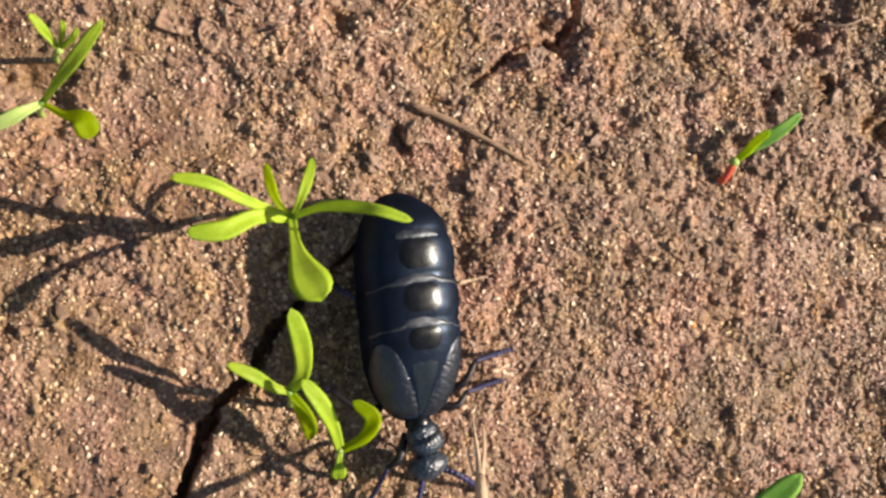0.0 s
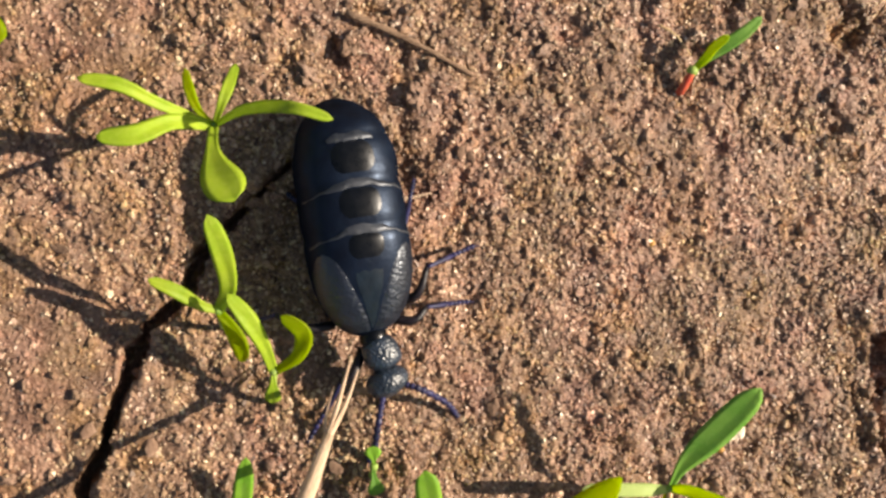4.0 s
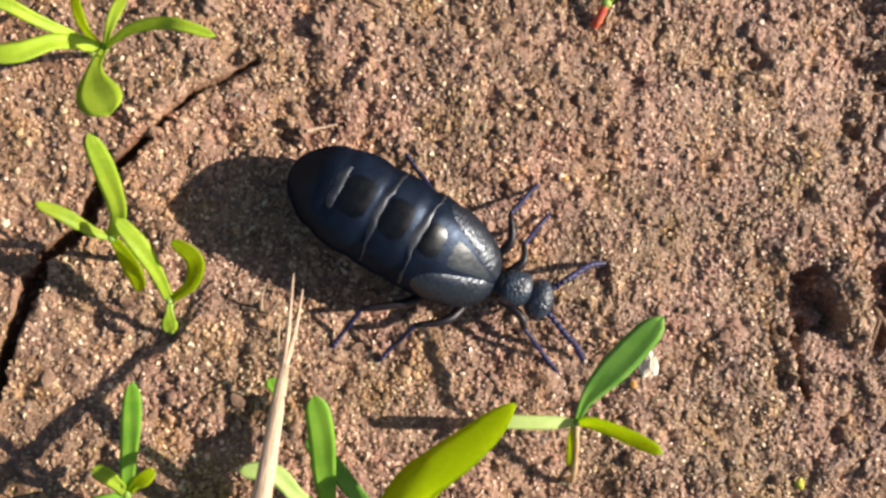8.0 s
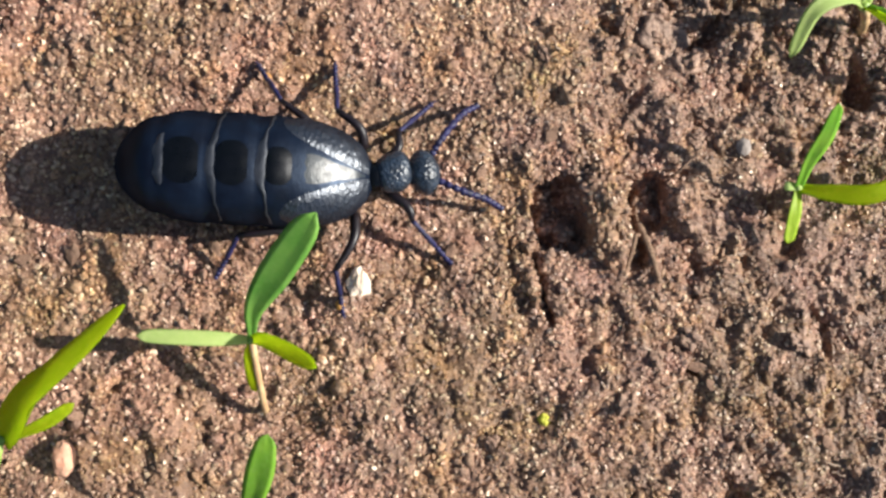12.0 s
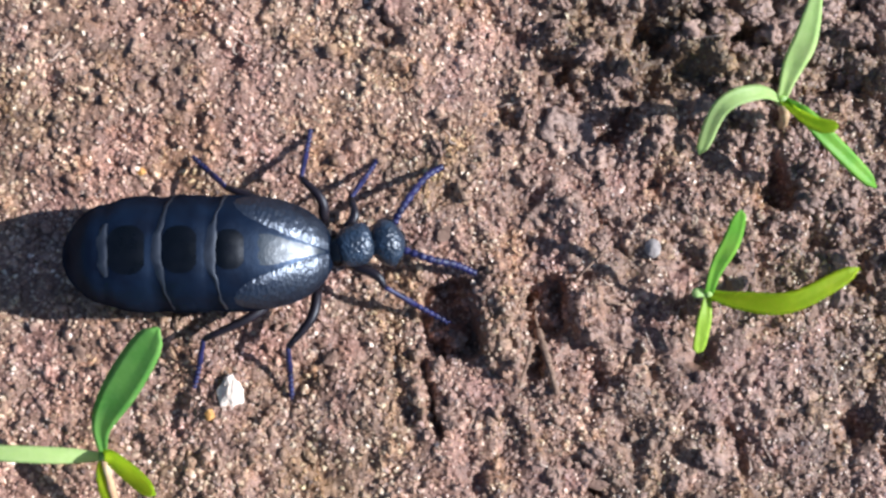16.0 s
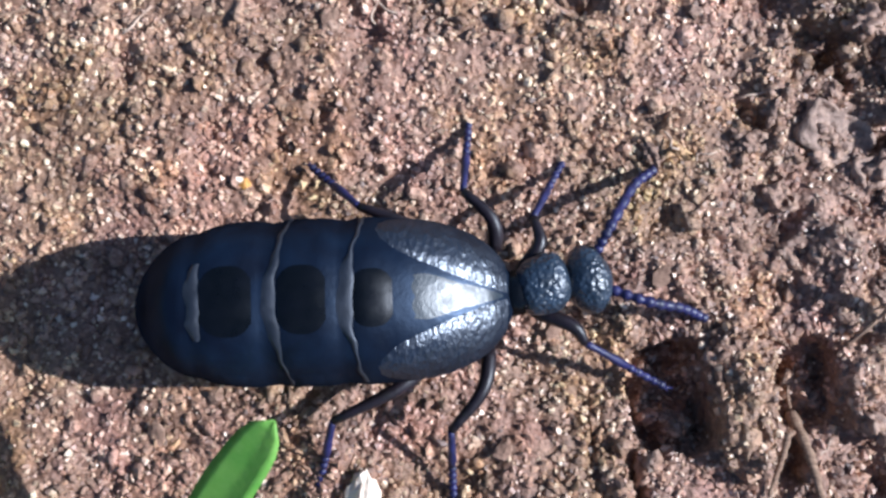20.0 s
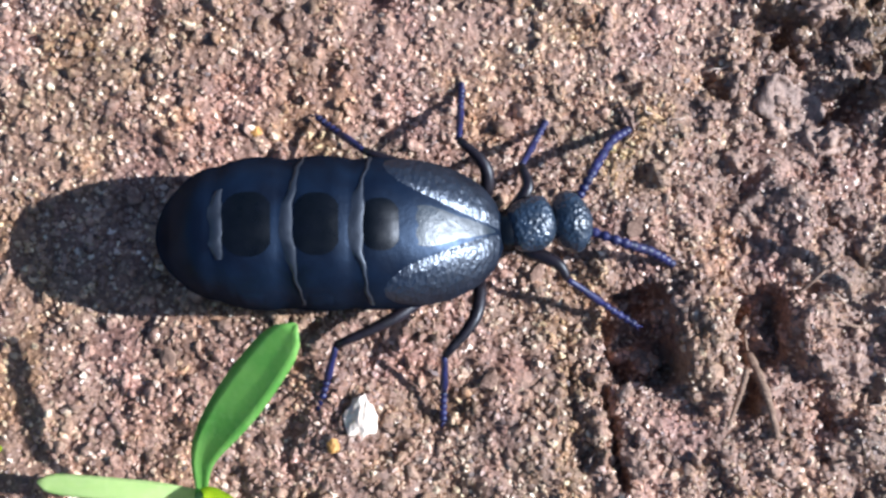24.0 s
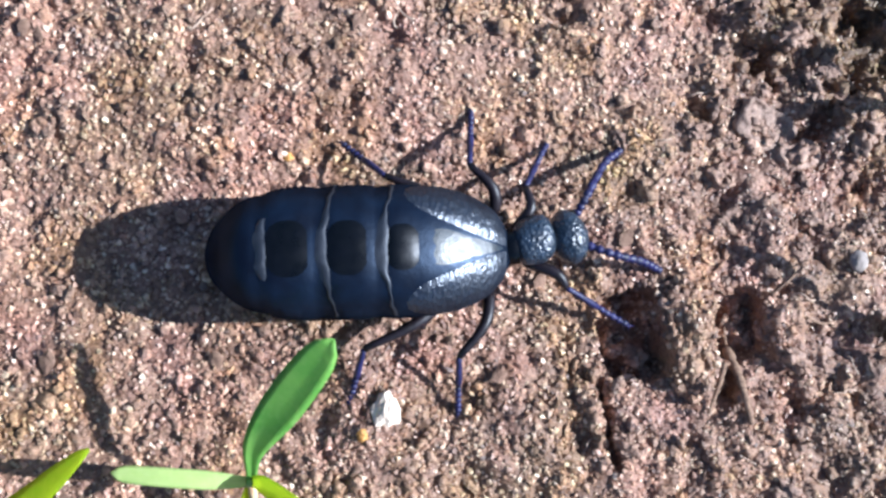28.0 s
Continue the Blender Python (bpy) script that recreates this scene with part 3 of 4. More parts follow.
# ---------------------------------------------------------------- seedlings
def leaf_width(kind, u):
    """Share of the full width at u along the leaf; all tips are blunt."""
    peak, spread, foot = {"spoon": (0.78, 0.27, 0.24), "paddle": (0.70, 0.40, 0.20), "broad": (0.52, 0.46, 0.22)}.get(kind, (0.62, 0.50, 0.36))
    w = foot + (1 - foot) * math.exp(-((u - peak) / spread) ** 2)
    end = {"broad": 0.25, "paddle": 0.13}.get(kind, 0.12)
    return w * (math.sqrt(max(0.02, 1 - ((u - 1 + end) / end) ** 2)) if u > 1 - end else 1.0)


def leaf_mesh(kind, width, pts, seed, lean=0.0):
    rng = random.Random(seed)
    bm = bmesh.new()
    line = spline(pts, 20)
    rings = []
    roll = radians(lean) + (0.0 if lean else rng.uniform(-0.2, 0.2))
    for i, (p, (tan, side, up)) in enumerate(zip(line, frames_along(line))):
        u = i / 20
        half = 0.5 * width * leaf_width(kind, u) * (1 + 0.05 * math.sin(9 * u + seed))
        a = roll * min(1.0, 2.5 * u)
        s, n = side * math.cos(a) + up * math.sin(a), up * math.cos(a) - side * math.sin(a)
        fold = 0.30 - 0.25 * u
        thick = 0.20 * (1 - 0.5 * u)
        top = [p + s * half * k + n * (fold * half * abs(k) ** 1.5 + 0.03 * math.sin(7 * u + 5 * k + seed)) for k in (-1, -0.6, -0.2, 0.0, 0.2, 0.6, 1)]
        low = [p + s * half * k * 0.93 + n * (fold * half * abs(k) ** 1.5 - thick) for k in (0.75, 0.35, -0.35, -0.75)]
        rings.append(top + low)
    return loft(bm, rings)


SEEDLINGS = []


def seedling(label, root, node, stem, stem_width, leaves):
    """A seedling: a stem from the soil to the node, and leaves from the node."""
    rx, ry = root
    base = Vector((rx, ry, ground_at(rx, ry)))
    plant = thing("seedling", label, "seedling", base, "seedlings on the soil")
    n = Vector(node) - base
    bm = bmesh.new()
    line = spline([(0, 0, -0.8), (0.05 * n.x, 0.05 * n.y, 0.3 * n.z), (0.55 * n.x, 0.55 * n.y, 0.75 * n.z), n], 10)
    tube(bm, line, [stem_width * (0.55 + 0.06 * math.sin(3 * k)) for k in range(11)], 8)
    part("stem", bm, stem, plant)
    bm = bmesh.new()
    ball(bm, n, (stem_width * 0.75, stem_width * 0.75, stem_width * 0.7), 8, 6)
    part("node", bm, "stem_green", plant)
    for k, (kind, width, mat, pts, *lean) in enumerate(leaves):
        loc = [n] + [Vector(p) - base for p in pts]
        part("leaf", leaf_mesh(kind, width, loc, len(SEEDLINGS) * 7 + k, *lean), mat, plant)
    SEEDLINGS.append(plant)
    return plant


seedling("bright green seedling with six spreading narrow leaves", (-2.6, 3.8), (-0.6, 2.6, 8.0), "stem_green", 0.55, [
    ("lance", 1.2, "leaf_light", [(-5.1, 3.9, 11.5), (-8.0, 5.1, 13.0), (-11.2, 5.6, 13.0)]),
    ("lance", 1.8, "leaf_light", [(-3.9, 2.4, 11.0), (-6.8, 1.1, 12.5), (-9.9, 0.9, 12.5)]),
    ("lance", 0.9, "leaf_yellow", [(-1.9, 3.9, 8.5), (-2.6, 5.6, 9.0), (-3.0, 7.6, 8.0)]),
    ("lance", 1.0, "leaf_light", [(0.1, 4.3, 9.5), (0.8, 6.2, 9.0), (1.4, 8.3, 7.0)]),
    ("lance", 1.1, "leaf_light", [(2.0, 3.3, 12.0), (5.5, 2.7, 16.5), (8.9, 1.7, 16.8)]),
    ("spoon", 3.5, "leaf_light", [(-0.7, 0.0, 13.0), (-0.2, -2.6, 17.0), (0.9, -5.0, 19.0)]),
])
seedling("small yellow-green seedling beside the crack in the soil", (-0.2, -15.1), (-0.6, -13.5, 5.0), "stem_green", 0.55, [
    ("lance", 1.8, "leaf_light", [(0.3, -11.6, 8.0), (-0.1, -8.8, 12.0), (-1.2, -5.7, 14.3)]),
    ("lance", 1.2, "leaf_light", [(-2.1, -13.0, 6.0), (-4.1, -11.7, 7.5), (-6.4, -10.6, 8.0)]),
    ("lance", 1.5, "leaf_yellow", [(0.3, -14.8, 5.0), (1.2, -16.6, 4.5), (1.6, -18.3, 3.0)]),
])
seedling("yellow-green seedling with one curled leaf", (4.1, -22.2), (4.2, -19.2, 4.5), "stem_green", 0.55, [
    ("lance", 1.6, "leaf_light", [(3.2, -16.6, 7.0), (1.9, -14.3, 8.5), (0.2, -12.1, 9.0)]),
    ("lance", 1.5, "leaf_yellow", [(6.2, -17.8, 6.5), (6.6, -15.7, 9.0), (4.7, -14.1, 9.5)]),
    ("spoon", 1.6, "leaf_light", [(4.1, -20.0, 4.5), (4.1, -21.1, 4.2), (4.0, -22.1, 3.5)]),
])
seedling("green seedling with a rounded drooping leaf", (-23.6, 13.0), (-22.6, 13.0, 5.0), "stem_green", 0.55, [
    ("lance", 1.2, "leaf_light", [(-20.8, 14.6, 8.0), (-18.9, 16.4, 10.5), (-16.8, 19.0, 12.0)]),
    ("lance", 1.3, "leaf_pale", [(-24.1, 12.0, 6.0), (-25.5, 11.2, 6.0), (-27.2, 10.3, 5.5)]),
    ("spoon", 2.3, "leaf_yellow", [(-20.7, 11.7, 7.0), (-18.8, 11.0, 8.5), (-18.2, 9.4, 8.0)]),
])
seedling("tiny pale sprout with thin twisted leaves", (-22.2, 18.2), (-21.4, 18.1, 4.0), "stem_green", 0.55, [
    ("lance", 0.9, "leaf_light", [(-22.2, 19.1, 5.0), (-22.8, 19.8, 6.0), (-23.6, 20.7, 6.5)]),
    ("lance", 0.7, "leaf_light", [(-20.5, 18.6, 5.0), (-19.9, 18.9, 6.0), (-19.5, 19.6, 6.5)]),
    ("lance", 0.6, "leaf_light", [(-21.1, 18.9, 5.0), (-20.8, 19.7, 6.0), (-20.9, 20.4, 6.0)]),
])
seedling("red-stemmed sprout with two narrow green leaves", (46.8, 7.7), (47.6, 9.6, 1.5), "stem_red", 0.8, [
    ("lance", 1.4, "leaf_dark", [(49.1, 11.0, 2.5), (52.0, 12.8, 3.5), (54.3, 14.7, 4.0)]),
    ("lance", 1.1, "leaf_yellow", [(48.4, 10.5, 2.5), (49.2, 11.7, 3.5), (50.6, 12.7, 4.0)]),
])
seedling("green seedling with a tall upright leaf and a pinkish stem", (42.3, -38.5), (41.5, -32.0, 5.6), "stem_pink", 0.55, [
    ("paddle", 3.0, "leaf_dark", [(42.0, -29.2, 8.2), (44.4, -25.7, 10.9), (47.2, -22.0, 13.6)]),
    ("lance", 1.4, "leaf_pale", [(39.2, -31.8, 6.5), (35.6, -31.5, 7.0), (32.2, -31.2, 7.0)]),
    ("lance", 1.4, "leaf_yellow", [(42.5, -31.9, 7.5), (44.6, -32.8, 10.5), (46.9, -34.1, 13.1)]),
    ("lance", 1.1, "leaf_yellow", [(41.2, -33.3, 5.0), (41.4, -35.0, 4.2), (41.6, -36.6, 3.0)]),
])
seedling("seedling with one broad yellow-green leaf", (18.0, -50.7), (22.0, -39.0, 9.0), "stem_green", 0.55, [
    ("broad", 5.0, "leaf_yellow", [(25.2, -35.7, 12.0), (29.4, -32.1, 14.5), (32.8, -28.7, 15.5)], 62),
    ("lance", 1.8, "leaf_dark", [(19.8, -36.5, 8.0), (18.0, -34.2, 7.5), (15.9, -31.9, 6.5)]),
    ("lance", 1.1, "leaf_yellow", [(24.2, -38.3, 9.5), (25.8, -37.6, 9.5), (27.6, -36.4, 9.0)]),
    ("lance", 1.3, "leaf_pale", [(20.2, -39.7, 9.0), (18.8, -40.1, 8.5), (17.1, -41.1, 8.0)]),
])
seedling("cluster seedling with pale green pointed leaves", (18.1, -43.0), (17.8, -38.8, 6.0), "stem_green", 0.55, [
    ("lance", 2.4, "leaf_mid", [(17.2, -34.6, 9.0), (16.8, -30.9, 12.0), (16.2, -27.4, 13.5)]),
    ("lance", 1.7, "leaf_pale", [(15.1, -36.9, 8.0), (12.9, -34.4, 9.0), (9.9, -33.9, 9.0)]),
    ("spoon", 2.8, "leaf_light", [(16.0, -38.1, 7.0), (12.9, -38.7, 8.0), (10.0, -39.8, 7.5)]),
    ("spoon", 2.4, "leaf_pale", [(16.4, -40.2, 6.5), (14.5, -41.1, 7.0), (12.3, -42.2, 6.5)]),
    ("lance", 1.6, "leaf_light", [(18.7, -39.9, 6.5), (18.2, -41.1, 6.0), (17.6, -42.7, 5.0)]),
])
seedling("low seedling with a single tall narrow leaf", (-0.2, -38.3), (0.2, -36.2, 4.0), "stem_green", 0.55, [
    ("lance", 1.7, "leaf_mid", [(0.5, -33.3, 6.0), (1.1, -29.6, 9.0), (1.5, -25.8, 11.0)]),
    ("lance", 1.4, "leaf_light", [(-0.6, -35.1, 5.0), (-1.4, -34.1, 6.0), (-2.5, -33.5, 6.0)]),
    ("lance", 1.3, "leaf_yellow", [(1.0, -35.2, 5.0), (1.8, -34.7, 5.5), (2.6, -33.9, 5.5)]),
    ("lance", 2.0, "leaf_mid", [(-1.5, -36.8, 4.5), (-3.3, -37.5, 4.5), (-5.5, -38.1, 4.0)]),
])
seedling("pair of tiny dark green seed leaves", (13.3, -29.7), (13.4, -28.7, 2.0), "stem_green", 0.55, [
    ("spoon", 1.5, "leaf_mid", [(13.3, -28.1, 2.8), (13.2, -27.4, 3.2), (13.2, -26.6, 3.2)]),
    ("spoon", 1.6, "leaf_dark", [(13.3, -29.4, 2.6), (13.4, -30.4, 2.8), (13.6, -31.3, 2.5)]),
])
seedling("seedling with one wide yellowish leaf close to the soil", (1.2, -43.2), (0.9, -41.3, 4.0), "stem_green", 0.55, [
    ("broad", 4.0, "leaf_yellow", [(3.9, -39.8, 5.0), (7.4, -38.8, 6.5), (10.7, -38.1, 7.0)]),
    ("lance", 2.0, "leaf_mid", [(12.0, -41.0, 5.0), (14.0, -38.8, 6.5), (16.0, -37.4, 7.0)]),
])
seedling("three-leaved green seedling on bare soil", (39.4, -49.6), (40.4, -46.6, 7.1), "stem_green", 0.55, [
    ("lance", 2.2, "leaf_mid", [(41.5, -44.6, 10.5), (42.4, -41.7, 12.5), (43.0, -39.1, 13.5)]),
    ("lance", 1.2, "leaf_mid", [(43.6, -46.2, 9.5), (47.5, -46.4, 10.0), (51.6, -47.6, 9.0)]),
    ("lance", 1.7, "leaf_pale", [(39.4, -46.9, 9.5), (37.8, -47.5, 10.0), (36.2, -48.3, 9.5)]),
])
seedling("seedling with a long curved yellow leaf", (93.2, -21.1), (92.6, -19.7, 3.0), "stem_pink", 0.55, [
    ("lance", 1.8, "leaf_mid", [(92.5, -17.7, 5.5), (92.8, -15.5, 8.5), (92.8, -13.3, 11.0)]),
    ("lance", 1.9, "leaf_yellow", [(95.0, -20.4, 4.2), (99.1, -20.6, 5.6), (105.2, -17.8, 5.8)]),
    ("lance", 1.5, "leaf_light", [(92.2, -21.7, 3.0), (92.0, -23.2, 2.6), (91.8, -24.9, 2.0)]),
    ("lance", 0.9, "leaf_pale", [(92.0, -19.6, 3.2), (91.5, -19.6, 3.4), (91.1, -19.6, 3.2)]),
])
seedling("green seedling with an arching leaf above a soil hole", (101.2, -4.0), (99.7, -2.5, 4.0), "stem_pink", 0.8, [
    ("broad", 2.4, "leaf_pale", [(99.5, -0.4, 7.0), (99.5, 1.6, 10.0), (99.5, 5.1, 13.0)]),
    ("lance", 1.6, "leaf_pale", [(96.5, -2.5, 6.5), (93.1, -3.9, 7.0), (92.0, -7.5, 4.0)]),
    ("lance", 1.6, "leaf_mid", [(100.8, -4.3, 6.0), (103.3, -6.9, 6.0), (108.1, -10.5, 4.0)]),
    ("lance", 1.3, "leaf_yellow", [(100.1, -4.4, 6.5), (101.4, -5.6, 7.5), (102.9, -5.8, 8.0)]),
])
seedling("seedling with a broad upright green leaf", (82.1, -59.4), (80.9, -55.9, 4.0), "stem_green", 0.55, [
    ("lance", 2.6, "leaf_mid", [(79.7, -53.1, 7.0), (78.8, -50.0, 9.5), (78.2, -46.8, 11.0)]),
    ("lance", 1.4, "leaf_pale", [(79.0, -55.7, 4.6), (76.8, -55.2, 5.0), (74.7, -54.7, 4.6)]),
    ("lance", 1.4, "leaf_mid", [(82.1, -55.8, 4.6), (84.1, -55.9, 5.0), (86.4, -56.2, 4.6)]),
])
seedling("low tangle of arching green seed leaves", (96.0, -60.4), (99.5, -57.9, 4.0), "stem_green", 0.55, [
    ("lance", 1.8, "leaf_mid", [(95.5, -55.1, 6.0), (90.9, -55.3, 6.5), (87.0, -58.1, 5.0)]),
    ("spoon", 1.9, "leaf_pale", [(97.9, -57.4, 4.6), (96.5, -57.1, 5.0), (95.2, -57.3, 4.8)]),
    ("lance", 1.2, "leaf_yellow", [(99.7, -56.7, 5.0), (100.0, -55.9, 5.6), (100.7, -55.3, 5.6)]),
])
seedling("small yellowish seedling with a pointed leaf", (110.7, -54.7), (108.4, -52.2, 4.0), "stem_green", 0.55, [
    ("lance", 2.2, "leaf_yellow", [(109.1, -50.7, 6.0), (110.3, -48.9, 8.0), (113.2, -46.4, 9.0)]),
    ("lance", 1.1, "leaf_light", [(109.3, -53.6, 4.2), (110.5, -54.9, 4.2), (113.2, -56.0, 4.0)]),
])


# ---------------------------------------------------------------- small things on the soil
def stem_piece(name, label, category, pts, radius, mat, taper=0.5, group=""):
    """A dry bit of stem lying on the soil."""
    a, b = Vector(pts[0]), Vector(pts[-1])
    base = Vector((a.x, a.y, ground_at(a.x, a.y)))
    ob = thing(name, label, category, base, group)
    line = spline([Vector((p[0], p[1], max(p[2], 0) + ground_at(p[0], p[1]))) - base for p in pts], 14)
    bm = bmesh.new()
    tube(bm, line, [radius * (1 - (1 - taper) * k / 14) * (1 + 0.18 * math.sin(2.3 * k + radius * 9)) for k in range(15)], 7, 0.8)
    part("shaft", bm, mat, ob)
    return ob


twig = stem_piece("twig", "thin dry brown twig lying flat on the soil", "twig", [(12.0, 15.1, 0.7), (16.2, 13.4, 0.5), (20.4, 11.3, 0.5), (24.8, 9.0, 0.3)], 0.42, "twig")
stem_piece("stick", "short grey-brown dead stick beside a hollow in the soil", "stick", [(78.0, -22.5, 1.1), (78.5, -25.0, 1.3), (79.3, -28.3, 0.4)], 0.44, "twig")
stem_piece("stick", "broken grey stick fragment in the soil", "stick", [(77.0, -23.6, 0.9), (76.7, -25.4, 1.0), (75.9, -27.5, 0.3)], 0.26, "twig")
stem_piece("stick", "thin bent dark twig at the edge of a hollow", "stick", [(81.2, -18.2, 0.3), (82.5, -16.9, 0.9), (84.2, -15.4, 0.5)], 0.17, "twig")
stem_piece("stick", "short dark twig half sunk in coarse soil", "stick", [(82.4, -23.2, 0.7), (83.5, -23.6, 0.9), (84.6, -24.1, 0.6)], 0.18, "twig")
stem_piece("root_hair", "thin grey root hanging in a hollow", "root", [(78.1, -22.2, 0.6), (77.9, -20.9, 0.2), (78.7, -19.2, -0.6)], 0.13, "twig")
stem_piece("root_hair", "thin bent root piece on the soil", "root", [(83.9, -20.0, 0.6), (85.4, -20.4, 0.8), (86.6, -20.2, 0.3)], 0.13, "twig")
stem_piece("root_hair", "pale curled root hair over a soil hole", "root", [(65.2, 13.2, 0.5), (66.2, 11.6, 1.0), (65.0, 10.4, 0.4)], 0.12, "straw")
stem_piece("straw_bit", "small pale straw splinter on the soil", "straw", [(17.0, -3.3, 0.4), (18.4, -3.0, 0.6), (20.0, -2.7, 0.5)], 0.20, "straw")
stem_piece("stalk_bit", "thin brown chip of stalk on brown soil", "straw", [(26.2, 2.0, 0.3), (27.4, 2.6, 0.4), (28.8, 3.2, 0.3)], 0.18, "twig")
stem_piece("straw_bit", "thin broken stalk on crumbly soil", "straw", [(60.4, 26.2, 0.3), (62.6, 25.8, 0.5), (65.0, 26.6, 0.4)], 0.16, "straw")
stem_piece("red_stalk", "thin pinkish dead stalk beside a sprout", "stalk", [(44.6, 14.6, 0.6), (46.4, 13.4, 1.0), (48.2, 11.6, 0.5)], 0.15, "stem_pink")
stem_piece("dry_curl", "curled dry leaf fragment on the soil", "dry leaf", [(89.6, -55.6, 0.4), (90.2, -53.9, 0.9), (91.4, -54.4, 0.8), (92.4, -57.6, 0.4)], 0.24, "straw", 0.7)
stem_piece("stub", "upright dry grass stub in the soil", "grass stub", [(12.3, -20.4, 0.0), (12.4, -19.2, 2.0), (12.7, -17.9, 3.4)], 0.18, "straw", 0.3)
stem_piece("stub", "thin upright dry grass stub in the soil", "grass stub", [(13.0, -20.8, 0.0), (13.5, -20.1, 2.0), (13.9, -19.4, 3.2)], 0.16, "straw", 0.3)
stem_piece("grass_blade", "pale thin grass blade lying on the soil", "grass", [(5.5, -21.8, 1.6), (5.9, -22.6, 1.2), (5.4, -23.5, 0.2)], 0.16, "straw", 0.5)


def pebble(name, label, category, x, y, size, mat, seed, lift=0.25, rugged=0.3):
    ob_at = (x, y, ground_at(x, y) + size[2] * lift)
    bm = rough_stone(bmesh.new(), (0, 0, 0), size, seed, rugged, 3)
    ob = part(name, bm, mat, None, "", False, ob_at)
    return tagged(ob, label, category)


stone = pebble("white_stone", "small angular whitish stone on the soil", "stone", 51.0, -27.2, (0.95, 1.55, 0.85), "white_stone", 3, 0.45, 0.5)
for corner in stone.data.vertices:
    corner.co.x *= 1 - 0.55 * min(1.0, max(-0.6, corner.co.y / (1.4 * MM)))
pebble("pink_stone", "smooth salmon-pink pebble beside a seedling", "stone", 24.9, -41.8, (1.0, 1.6, 1.2), "pink_stone", 8, 0.3, 0.15)
pebble("orange_grain", "tiny orange grain on the soil", "grain", 43.1, -8.0, (0.38, 0.36, 0.3), "orange_grain", 5)
pebble("orange_grain", "tiny amber grain beside a white stone", "grain", 49.2, -29.2, (0.40, 0.5, 0.34), "orange_grain", 6)
pebble("bud", "tiny yellow-green seed bud on bare soil", "bud", 67.9, -40.6, (0.55, 0.6, 0.4), "bud", 9)
pebble("grey_stone", "small smooth grey pebble in coarse soil", "stone", 88.6, -15.4, (0.75, 0.9, 0.5), "grey_stone", 12, 0.3, 0.12)
pebble("grey_stone", "pale round pebble on the soil", "stone", 112.5, -13.0, (0.7, 0.6, 0.5), "grey_stone", 14, 0.3, 0.12)


def chip(name, label, category, x, y, length, width, thick, turn, tilt, mat, seed, lift=0.5):
    """A flat angular flake: an uneven outline with a broken rim and a slightly hollow top."""
    rng = random.Random(seed)
    n = 11
    rim = []
    for i in range(n):
        a = 2 * math.pi * (i + rng.uniform(-0.3, 0.3)) / n
        r = rng.uniform(0.78, 1.08) / max(abs(math.cos(a)), abs(math.sin(a))) ** 0.6
        rim.append((0.5 * length * r * math.cos(a), 0.5 * width * r * math.sin(a)))
    levels = ((0.82, -1.0), (0.97, -0.55), (1.0, -0.1), (0.93, 0.12), (0.6, 0.05), (0.25, 0.0))
    bm = bmesh.new()
    loft(bm, [[Vector((px * q + rng.uniform(-0.05, 0.05) * width, py * q + rng.uniform(-0.05, 0.05) * width, thick * (z + rng.uniform(-0.16, 0.16)))) for px, py in rim] for q, z in levels])
    bmesh.ops.triangulate(bm, faces=bm.faces)
    bmesh.ops.subdivide_edges(bm, edges=bm.edges, cuts=3, use_grid_fill=True, smooth=0.4)
    crumble(bm, 0.30, 1.7, seed)
    ob = part(name, bm, mat, None, "", True, (x, y, ground_at(x, y) + lift * thick))
    ob.rotation_euler = (radians(tilt[0]), radians(tilt[1]), radians(turn))
    return tagged(ob, label, category)


chip("bark_chip", "dark brown chip of bark beside a twig", "bark chip", 12.5, 12.0, 1.7, 2.6, 0.6, -20, (0, 12), "flake", 1)
chip("soil_slab", "flat brown soil flake", "soil clod", -11.4, 22.2, 3.8, 2.2, 0.7, -25, (0, 5), "flake", 2)
chip("soil_slab", "rounded brown soil flake on sandy ground", "soil clod", -8.0, 21.2, 2.4, 3.4, 0.7, 10, (4, 0), "clod", 3)
chip("soil_slab", "pale flat soil flake beside an upper crack", "soil clod", 25.6, 20.6, 3.0, 1.7, 0.6, 35, (0, 10), "slab", 4, 0.5)
chip("soil_slab", "flat greyish crusted soil slab tilted in a hollow", "soil clod", 81.0, -4.6, 5.4, 3.8, 1.3, -32, (0, 12), "slab", 5, 0.35)
chip("soil_slab", "grey-brown crusted soil slab below a larger one", "soil clod", 84.0, -7.0, 3.8, 2.2, 1.0, 12, (0, 10), "slab", 6, 0.4)
chip("soil_slab", "broken brown soil lump beside a hollow", "soil clod", 77.6, -8.8, 3.0, 1.8, 1.2, -24, (-10, 12), "clod", 7, 0.5)
chip("soil_slab", "small broken soil flake in coarse soil", "soil clod", 76.0, -5.2, 2.0, 1.6, 0.8, 40, (6, 0), "clod", 8, 0.4)


